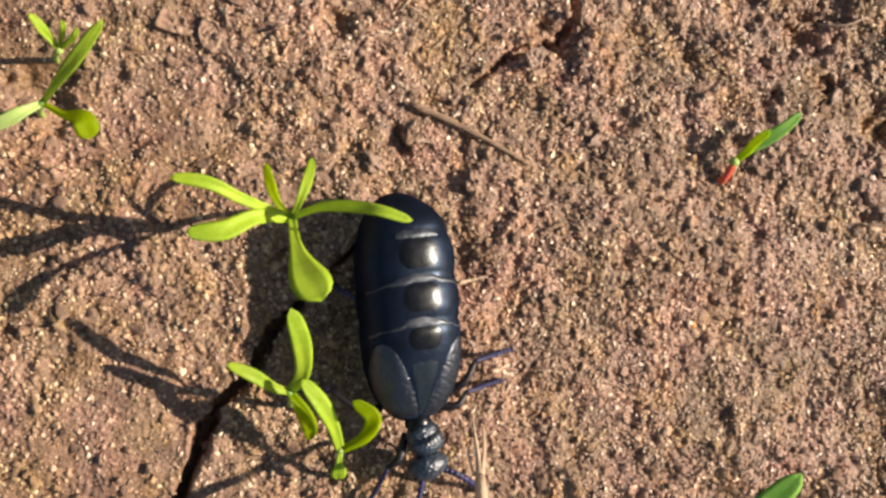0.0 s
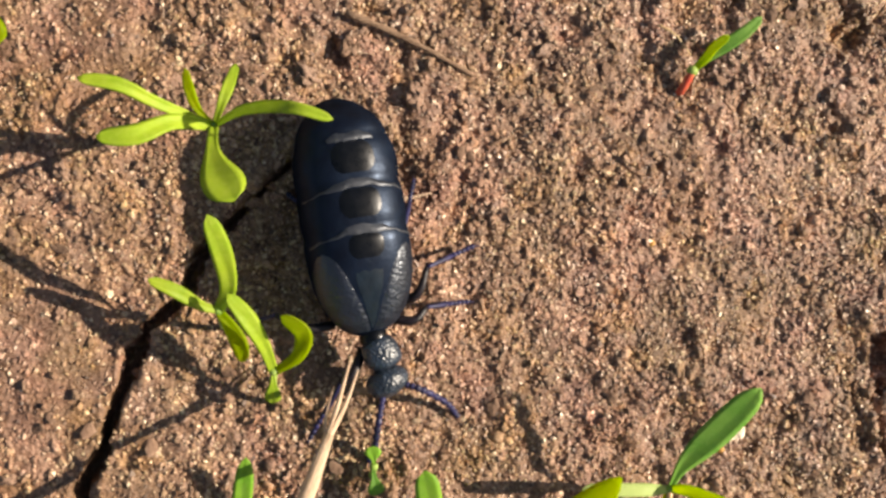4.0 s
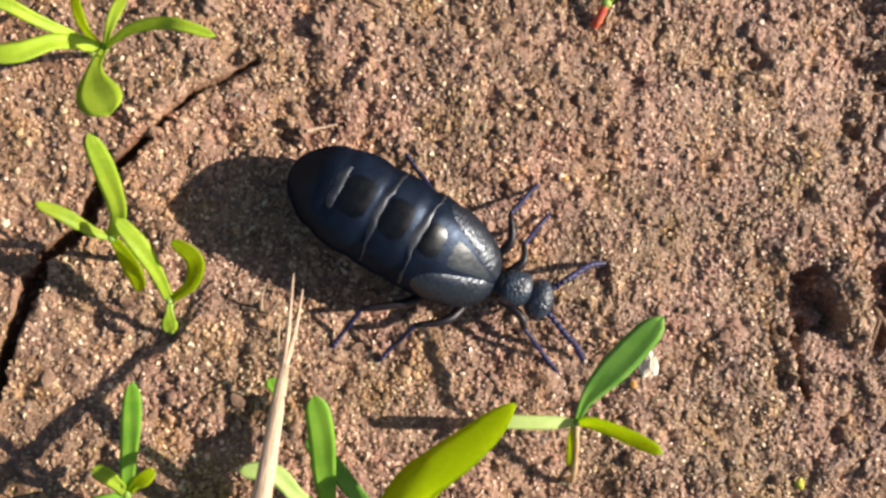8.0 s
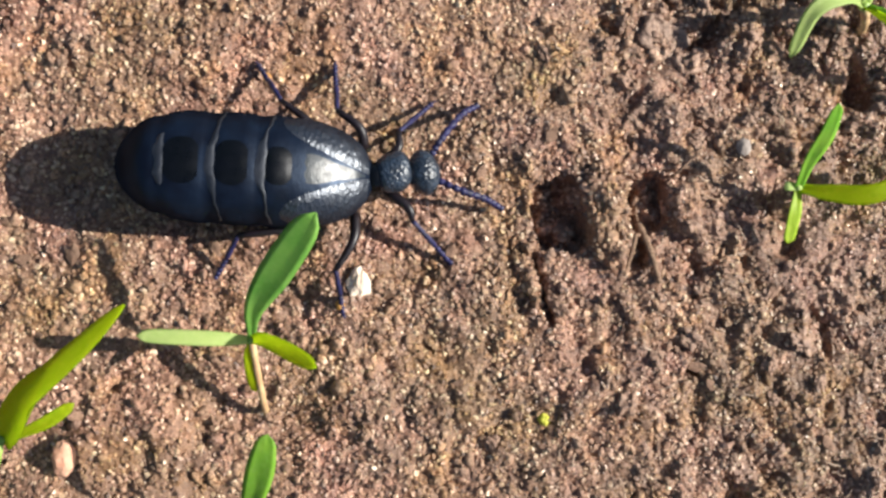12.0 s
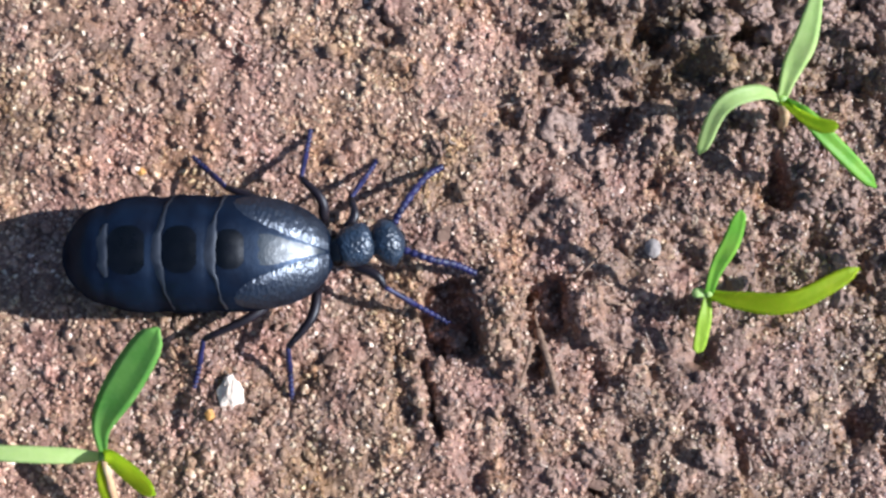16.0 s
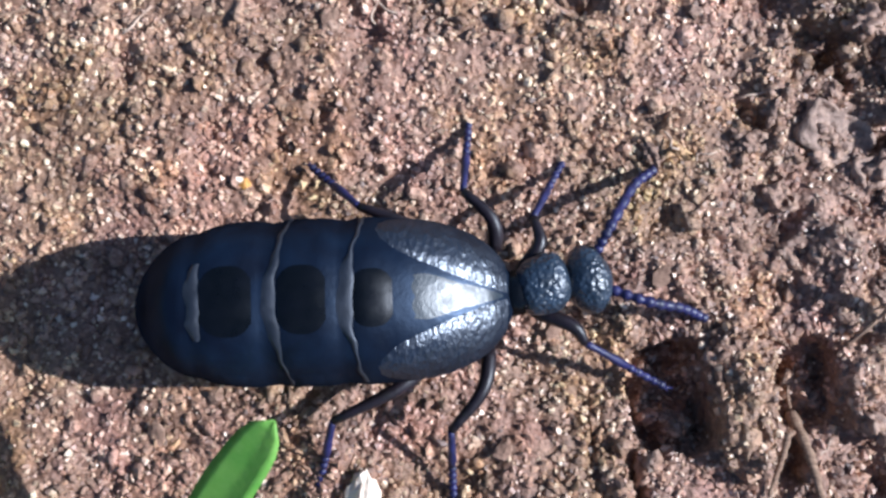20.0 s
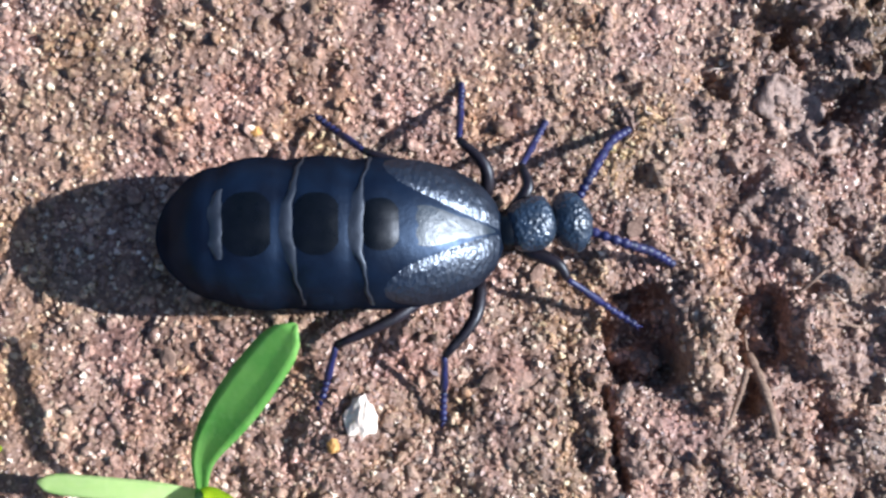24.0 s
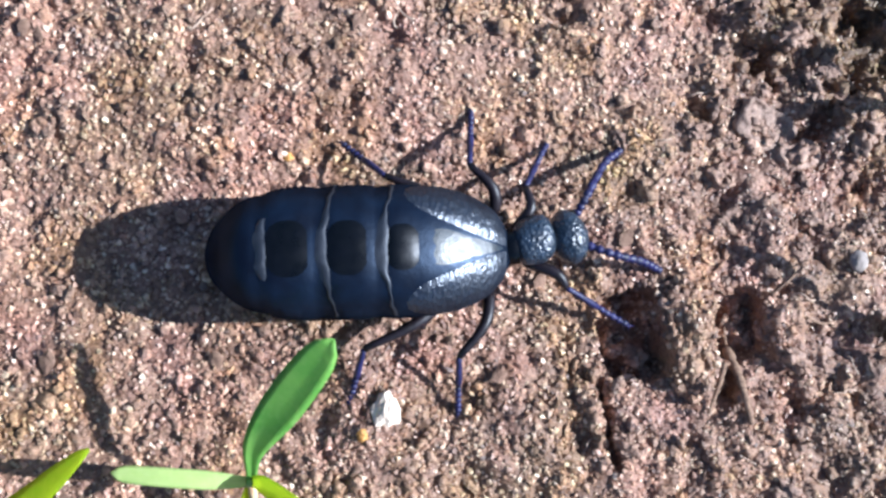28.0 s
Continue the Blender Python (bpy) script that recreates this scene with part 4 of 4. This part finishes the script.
def scatter_clods():
    """Single soil clods, on six shared meshes."""
    shapes = []
    for k in range(8):
        bm = crumble(rough_stone(bmesh.new(), (0, 0, 0), (1.0, 0.75, 0.55), 40 + k, 0.5, 4), 0.45, 1.9, k)
        for v in bm.verts:
            v.co *= MM
        me = bpy.data.meshes.new("soil_clod")
        bm.to_mesh(me)
        bm.free()
        me.shade_smooth()
        me.materials.append(MAT["clod"])
        shapes.append(me)
    rng = random.Random(12)
    made = 0
    while made < 330:
        x, y = rng.uniform(-26, 117), rng.uniform(-60, 28)
        if made >= 220:
            x, y = rng.uniform(80, 114), rng.uniform(-14, 9)
        weight = 0.15 + 0.85 * min(1, max(0, (x - 62) / 25)) + (0.35 if y > 4 and x > 25 else 0)
        if rng.random() > weight or (8 < x < 62 and -23 < y < -3):
            continue
        if any(d[4] > 1.7 and ((x - d[0]) / d[2]) ** 2 + ((y - d[1]) / d[3]) ** 2 < 1.3 for d in DENTS + BANKS):
            continue
        s = rng.uniform(0.4, 0.9) * (1 + 1.1 * rng.random() ** 3)
        ob = new("soil_clod", shapes[rng.randrange(8)])
        ob.location = Vector((x, y, ground_at(x, y) + 0.05 * s)) * MM
        ob.rotation_euler = (rng.uniform(-0.5, 0.5), rng.uniform(-0.5, 0.5), rng.uniform(0, 6.28))
        ob.scale = (s, s * rng.uniform(0.8, 1.1), s * rng.uniform(0.7, 1.1))
        tagged(ob, "crumbly brown soil clod lying on the ground", "soil clod", "soil clods")
        made += 1


scatter_clods()


def scatter_flakes():
    """Flat chips of soil crust and bark, on six shared meshes."""
    shapes = []
    for k in range(6):
        rng = random.Random(70 + k)
        bm = bmesh.new()
        n = 9
        rim = [(math.cos(2 * math.pi * i / n) * rng.uniform(0.6, 1.1), math.sin(2 * math.pi * i / n) * rng.uniform(0.4, 0.75)) for i in range(n)]
        loft(bm, [[Vector((x * q, y * q, z + 0.10 * x * x)) for x, y in rim] for q, z in ((0.86, -0.10), (1.0, -0.02), (0.95, 0.08), (0.55, 0.14))])
        for v in bm.verts:
            v.co *= MM
        me = bpy.data.meshes.new("soil_flake")
        bm.to_mesh(me)
        bm.free()
        me.materials.append(MAT["flake"])
        shapes.append(me)
    rng = random.Random(31)
    for k in range(90):
        x, y = rng.uniform(-26, 116), rng.uniform(-58, 27)
        if 8 < x < 62 and -23 < y < -2:
            continue
        s = rng.uniform(0.55, 1.15)
        ob = new("soil_flake", shapes[k % 6])
        ob.location = Vector((x, y, ground_at(x, y) + 0.25 * s)) * MM
        ob.rotation_euler = (rng.uniform(-0.45, 0.45), rng.uniform(-0.45, 0.45), rng.uniform(0, 6.28))
        ob.scale = (s, s, s)
        tagged(ob, "flat brown flake of soil crust on the ground", "soil flake", "soil flakes")


scatter_flakes()


def build_fibres():
    """Hair-fine dead rootlets as one joined mesh."""
    rng = random.Random(8)
    bm = bmesh.new()
    for k in range(150):
        x, y = (rng.uniform(66, 116), rng.uniform(-58, 8)) if k % 3 else (rng.uniform(-26, 70), rng.uniform(2, 27))
        a, size = rng.uniform(0, 6.28), rng.uniform(0.8, 2.6)
        pts = []
        for j in range(4):
            px, py = x + size * (j / 3 - 0.5) * math.cos(a), y + size * (j / 3 - 0.5) * math.sin(a)
            pts.append((px + rng.uniform(-0.25, 0.25), py + rng.uniform(-0.25, 0.25), ground_at(px, py) + 0.15 + rng.uniform(0, 0.5)))
        tube(bm, spline(pts, 7), [0.05 + 0.03 * rng.random()] * 8, 4)
    ob = part("rootlets", bm, "fibre")
    return tagged(ob, "hair-fine pale dead rootlets on the soil", "rootlets", kind="stuff")


build_fibres()


# ---------------------------------------------------------------- the straw that is poked into view
def build_straw():
    """A dry forked stalk; its tip is the origin and it runs along local -z."""
    ob = thing("straw", "dry pale straw stalk with a forked thin tip", "straw", (0, 0, 0))
    bm = bmesh.new()
    tube(bm, spline([(0.5, 0, -9.5), (0.3, 0.1, -30), (-0.2, 0, -60), (0, 0, -78)], 16), [0.45 + 0.95 * (k / 16) ** 0.65 for k in range(17)], 9, 0.8)
    part("stalk", bm, "straw", ob)
    bm = bmesh.new()
    tube(bm, spline([(0.5, 0, -10), (0.35, 0.1, -6), (0.0, 0, 0)], 8), [0.38 - 0.28 * k / 8 for k in range(9)], 7)
    part("long_awn", bm, "straw", ob)
    bm = bmesh.new()
    tube(bm, spline([(0.5, 0, -10), (0.95, 0.1, -6.0), (1.05, 0, -1.6)], 8), [0.34 - 0.25 * k / 8 for k in range(9)], 7)
    part("short_awn", bm, "straw", ob)
    bm = bmesh.new()
    tube(bm, spline([(0.4, 0, -10.5), (-0.3, 0.2, -7.5), (-0.6, 0.3, -3.8)], 8), [0.18 - 0.12 * k / 8 for k in range(9)], 6)
    part("bract", bm, "straw", ob)
    return ob


straw = build_straw()


def straw_pose(tip, back):
    tip, back = Vector(tip), Vector(back)
    z = (tip - back).normalized()
    x = Vector((1, 0, 0)) - z * z.x
    x.normalize()
    y = z.cross(x)
    m = Matrix((x, y, z)).transposed().to_4x4()
    m.translation = tip * MM
    return m


# ---------------------------------------------------------------- the beetle (local: +x ahead, mm, feet at z 0)
def body_ring(x):
    """Half-width, middle height and half-height of the abdomen at x."""
    u = (x + 10.9) / 22.3
    front = max(0.0, 1 - max(0.0, (u - 0.5) / 0.5) ** 3.5) ** 0.5
    rear = max(0.0, 1 - max(0.0, (0.34 - u) / 0.34) ** 2.3) ** 0.5
    k = front * rear
    hw = 4.78 * k * (0.97 + 0.05 * math.sin(2.6 * u))
    ridge = 9.5 - 0.036 * max(0.0, x) ** 1.95 - 0.19 * max(0.0, -x - 6.2) ** 2
    top = 4.3 + (ridge - 4.3) * min(1.0, k / 0.6) ** 0.8
    low = 4.3 - 3.8 * k
    groove = 0.0
    for g in (-9.6, -6.7, -2.5, 1.6):
        groove += math.exp(-((x - g) / 0.62) ** 2)
    hw *= 1 - 0.032 * groove
    top -= 0.26 * groove * k
    return hw, 0.5 * (top + low), 0.5 * (top - low)


def skin(x, phi, off=0.0):
    """A point of the abdomen's skin; phi counts from the ridge, positive to the beetle's left."""
    hw, mid, hh = body_ring(x)
    s, c = math.sin(phi), math.cos(phi)
    e = 0.84
    return Vector((x, (hw + off) * math.copysign(abs(s) ** e, s), mid + (hh + off) * math.copysign(abs(c) ** e, c)))


def patch(bm, grid, thick=0.0):
    """A sheet from rows of points; thick pushes a second skin below it."""
    rows = [[bm.verts.new(p) for p in row] for row in grid]
    for a, b in zip(rows, rows[1:]):
        for i in range(len(a) - 1):
            bm.faces.new((a[i], a[i + 1], b[i + 1], b[i]))
    if thick:
        bmesh.ops.recalc_face_normals(bm, faces=bm.faces)
        bmesh.ops.solidify(bm, geom=bm.faces[:], thickness=thick)
    return bm


beetle = thing("oil_beetle", "black-blue oil beetle with a swollen banded abdomen on soil", "beetle")


def build_beetle():
    bm = bmesh.new()
    xs = [-10.9 + 22.3 * (0.5 - 0.5 * math.cos(math.pi * (0.012 + 0.976 * k / 72))) for k in range(73)]
    loft(bm, [[skin(x, 2 * math.pi * k / 40) for k in range(40)] for x in xs])
    abdomen = part("abdomen", bm, "abdomen", beetle)
    for x0, dx, half in ((-8.4, 1.8, 0.32), (-4.7, 2.8, 0.35), (-0.6, 2.6, 0.33), (3.2, 2.2, 0.27)):
        bm = bmesh.new()
        grid = []
        for j in range(9):
            u = j / 8 * 2 - 1
            grid.append([skin(x0 + 0.5 * dx * u, half * v * (1 - 0.45 * abs(u) ** 3), 0.075 * (1 - u * u) * (1 - v * v) + 0.006) for v in [k / 6 - 1 for k in range(13)]])
        part("tergite", patch(bm, grid), "tergite" if x0 > -7 else "abdomen", abdomen, "glossy black back plate" if x0 > -7 else "")
    for x0, half in ((-6.7, 0.42), (-2.5, 1.25), (1.6, 1.25)):
        bm = bmesh.new()
        grid = []
        for j in range(7):
            row = []
            for k in range(41):
                v = k / 20 - 1
                a = abs(v * half)
                core = 1 / (1 + math.exp((a - 0.40) / 0.09))
                wide = 0.034 + 0.100 * core + 0.014 * math.sin(7 * v + x0) + 0.007 * math.sin(19 * v + 2 * x0)
                bow = -0.85 * (1 - core) * (a / 1.25) + 0.12 * math.cos(3 * a) * core + 0.06 * math.sin(9 * v * half + 2 * x0) + 0.04 * math.sin(21 * v * half + x0)
                row.append(skin(x0 + wide * (j - 3) - bow + 0.25, half * v, 0.01 + (0.03 + 0.12 * core) * math.sin(math.pi * j / 6)))
            grid.append(row)
        part("band", patch(bm, grid), "membrane", abdomen, "pale wrinkled fold between segments")
    for x0 in (-4.6, -0.4):
        for sgn in (1, -1):
            bm = bmesh.new()
            grid = [[skin(x0 + 0.75 * a, sgn * (1.12 + 0.17 * b), 0.05 * (1 - max(abs(a), abs(b)) ** 4) + 0.01) for b in [k / 4 - 1 for k in range(9)]] for a in [k / 4 - 1 for k in range(9)]]
            part("side_plate", patch(bm, grid), "abdomen", abdomen)
    for sgn in (1, -1):
        bm = bmesh.new()
        grid = []
        for i in range(19):
            u = i / 18
            row = []
            for j in range(17):
                v = j / 16
                length = 7.6 * (1 - 0.75 * abs(v - 0.42) ** 2.0 * 1.6)
                x = 10.9 - length * u
                inner = 0.03 + 0.42 * u ** 1.3
                phi = inner + (1.62 - 0.12 * u - inner) * v
                row.append(skin(x, sgn * phi, 0.16 * (1 - abs(2 * v - 1) ** 8) * (1 - u ** 10) - 0.03))
            grid.append(row)
        part("elytron", patch(bm, grid), "elytron", beetle, "short wrinkled wing case")
    bm = bmesh.new()
    patch(bm, [[skin(10.6 - 2.7 * u, 0.13 * u ** 0.9 * (1 - 0.5 * u ** 8) * v + 0.02 * v, 0.03) for v in [k / 3 - 1 for k in range(7)]] for u in [k / 8 for k in range(9)]])
    part("scutellum", bm, "scutellum", beetle, "smooth plate between the wing cases")
    bm = bmesh.new()
    patch(bm, [[skin(9.4 - 4.2 * u, (0.05 + 0.24 * u) * (1 - 0.4 * u ** 6) * v, 0.05 * (1 - u ** 6) - 0.02) for v in [k / 4 - 1 for k in range(9)]] for u in [k / 10 for k in range(11)]])
    part("front_tergite", bm, "scutellum", abdomen, "smooth dark plate behind the wing case joint")
    bm = bmesh.new()
    ball(bm, (11.6, 0.25, 4.1), (1.3, 1.35, 1.25), 14, 8)
    part("neck", bm, "tergite", beetle)
    bm = bmesh.new()
    rings = []
    for k in range(15):
        u = k / 14
        w = 1.72 * (max(0.0, 1 - abs(2 * u - 1.08) ** 3.0) ** 0.5 + 0.04) * (0.93 + 0.12 * u)
        c = Vector((11.3 + 3.3 * u, 0.25 + 0.75 * u, 4.5 - 0.15 * u))
        rings.append([c + Vector((-0.2 * math.cos(a), w * math.cos(a) * 1.0, 1.35 * (w / 1.9) * math.sin(a))) for a in [2 * math.pi * j / 20 for j in range(20)]])
    part("pronotum", loft(bm, rings), "pronotum", beetle)
    bm = bmesh.new()
    ball(bm, (0, 0, 0), (1.62, 2.12, 1.6), 20, 14)
    for v in bm.verts:
        v.co.x *= 1 - 0.10 * abs(v.co.y)
        v.co.z -= 0.12 * max(0, v.co.x) ** 2
    head = part("head", bm, "pronotum", beetle, "", True, (15.85, 0.9, 3.85))
    head.rotation_euler = (0, radians(14), radians(14))
    for sgn in (1, -1):
        bm = bmesh.new()
        ball(bm, (0.45, sgn * 1.62, 0.35), (0.42, 0.32, 0.5), 10, 8)
        part("eye", bm, "eye", head)
        bm = bmesh.new()
        tube(bm, spline([(1.1, sgn * 0.75, -0.6), (1.7, sgn * 0.6, -0.8), (1.95, sgn * 0.15, -0.9)], 6), [0.30, 0.28, 0.25, 0.22, 0.17, 0.12, 0.07], 7)
        part("mandible", bm, "eye", head)
    for line in ([(0.9, 1.4, 0.35), (2.0, 2.7, 1.0), (5.0, 4.8, -0.6), (7.2, 5.6, -1.6)], [(1.1, -0.9, 0.2), (3.0, -2.3, 0.9), (5.7, -3.3, -0.4), (7.6, -4.3, -1.6)]):
        bm = bmesh.new()
        pts = spline(line, 60)
        tube(bm, pts, [0.21 + 0.15 * abs(math.sin(math.pi * 10.5 * k / 60)) * (1.15 - 0.5 * abs(k / 60 - 0.45)) for k in range(61)], 8)
        part("antenna", bm, "leg", head, "beaded dark antenna")


build_beetle()


def build_leg(hip, knee, foot):
    """A leg hinged at its hip: the femur is the leg's own mesh, with tibia and tarsus on it."""
    hip, knee, foot = Vector(hip), Vector(knee), Vector(foot)
    k, f = knee - hip, foot - hip
    bend = k.lerp(f, 0.52)
    bend.z = max(bend.z - 0.2, 0.7 - hip.z)
    bm = bmesh.new()
    tube(bm, spline([(0, 0, 0), k * 0.5 + Vector((0.75, 0, 0.5)), k], 8), [0.42, 0.46, 0.48, 0.46, 0.43, 0.39, 0.35, 0.31, 0.27], 8)
    leg = part("leg", bm, "femur", beetle, "", True, hip)
    bm = bmesh.new()
    tube(bm, spline([k, k.lerp(bend, 0.5) + Vector((0, 0, 0.15)), bend], 8), [0.22, 0.22, 0.22, 0.23, 0.24, 0.26, 0.28, 0.28, 0.22], 8)
    part("tibia", bm, "leg", leg)
    bm = bmesh.new()
    pts = spline([bend, bend.lerp(f, 0.5) + Vector((0, 0, -0.1)), f], 40)
    tube(bm, pts, [0.15 + 0.13 * abs(math.sin(math.pi * 5 * i / 40)) for i in range(41)], 7)
    tube(bm, [f, f + (f - bend).normalized() * 0.5 + Vector((0.18, 0.1, -0.1))], [0.10, 0.03], 5)
    tube(bm, [f, f + (f - bend).normalized() * 0.5 + Vector((-0.18, -0.1, -0.1))], [0.10, 0.03], 5)
    part("tarsus", bm, "leg", leg)
    return leg


LEGS = [
    build_leg((11.9, 1.5, 3.2), (12.8, 4.8, 3.3), (15.2, 8.7, 0.1)),
    build_leg((10.5, 2.9, 2.8), (8.6, 6.5, 3.6), (9.3, 11.5, 0.0)),
    build_leg((6.4, 3.4, 2.6), (2.3, 5.8, 3.3), (-0.9, 8.9, 0.25)),
    build_leg((12.6, -0.8, 3.2), (15.6, -2.9, 3.6), (21.0, -5.8, 0.25)),
    build_leg((9.9, -3.0, 2.8), (7.4, -7.8, 3.4), (7.5, -12.1, 0.25)),
    build_leg((6.4, -3.6, 2.6), (0.4, -7.0, 3.2), (-0.8, -11.2, 0.25)),
]


# ---------------------------------------------------------------- what moves
def motions():
    # seconds, neck x, neck y, heading
    track = [
        (0, 11.3, -16.9, -85), (1, 11.3, -17.1, -85), (2, 11.4, -17.3, -85), (3, 11.9, -17.6, -84), (4, 13.0, -16.4, -82),
        (4.5, 15.6, -15.9, -72), (5.5, 16.1, -16.0, -73), (6.5, 16.4, -16.2, -72), (7, 19.5, -16.1, -63), (7.5, 25.1, -17.6, -51),
        (8, 34.5, -18.8, -31), (8.5, 40.8, -19.7, -26), (9, 43.2, -19.9, -24), (9.5, 45.0, -19.7, -24), (10, 46.7, -19.5, -22),
        (10.5, 46.5, -19.7, -20), (11, 47.7, -19.0, -15), (11.5, 50.2, -19.1, -8), (12.5, 54.6, -17.6, -3.5), (13.5, 58.1, -16.2, -0.5), (14, 59.1, -15.9, 0),
        (15, 60.0, -15.8, 0), (16.5, 60.1, -15.8, 0), (19, 60.1, -15.5, 1.6), (21, 60.0, -15.3, 2.2), (28, 60.0, -15.3, 2.3),
    ]
    rows = []
    for t, x, y, a in track:
        ahead, left = Vector((math.cos(radians(a)), math.sin(radians(a)))), Vector((-math.sin(radians(a)), math.cos(radians(a))))
        lean = -9.0 * min(1.0, max(0.0, (4.6 - t) / 1.2))
        c = Vector((x, y)) - 11.5 * ahead + (4.3 * math.sin(radians(lean)) - 0.035 * lean) * left
        rows.append((t, pose(c.x * MM, c.y * MM, 0.0, lean, 0, a)))
    walk(beetle, rows)
    # tripod gait while it walks, a slow paddling while it is stuck
    for i, leg in enumerate(LEGS):
        side, rank = (1 if i < 3 else -1), i % 3
        phase = math.pi * ((rank + (0 if side > 0 else 1)) % 2)
        at = leg.location.copy()
        rows = []
        for k in range(0, 113):
            t = k * 0.25
            size = 4.0 if t < 3.5 else (13.0 if t < 13.3 else max(0.0, 13.0 * (15.0 - t) / 1.7))
            rate = 0.7 if t < 3.5 else 1.15
            swing = size * math.sin(2 * math.pi * rate * t + phase)
            lift = max(0.0, 0.45 * size * math.cos(2 * math.pi * rate * t + phase)) * side
            early = min(1.0, max(0.0, (7.5 - t) / 3.0))
            reach = early * (33, 12, 28, 0, 0, -28)[i]
            rows.append((t, pose(at.x - 0.0016 * early * (i < 2), at.y + 0.0010 * early * (side > 0), at.z, lift + 10.0 * early, 0, swing * side + reach)))
        walk(leg, rows)
    walk(straw, [
        (0, straw_pose((17.0, -16.3, 5), (14.4, -22.1, 16.0))), (1, straw_pose((13, -25, 5), (12.6, -42.0, 16.0))), (2, straw_pose((7.1, -21.5, 5), (5.0, -24.9, 16.0))),
        (3, straw_pose((12.4, -18.6, 5), (9.7, -29.8, 16.0))), (4, straw_pose((11.2, -18.0, 5), (5.6, -28.4, 16.0))), (4.5, straw_pose((16.5, -17.2, 5), (10.9, -29.3, 16.0))),
        (5.5, straw_pose((15, -19, 5), (9.0, -32.0, 16.0))), (6.5, straw_pose((13.3, -20.8, 5), (8.3, -33.9, 16.0))), (7, straw_pose((18.8, -16.7, 5), (11.2, -34.3, 16.0))),
        (7.5, straw_pose((21.1, -17.5, 5), (9.9, -34.4, 16.0))), (8, straw_pose((15.2, -17.1, 5), (11.3, -34.6, 16.0))), (8.5, straw_pose((15.2, -23.4, 5), (11.7, -35.7, 16.0))),
        (8.9, straw_pose((15, -42, 8), (8, -58, 38))), (9.4, straw_pose((5, -75, 12), (-4, -95, 40))), (28, straw_pose((5, -75, 12), (-4, -95, 40))),
    ])


motions()
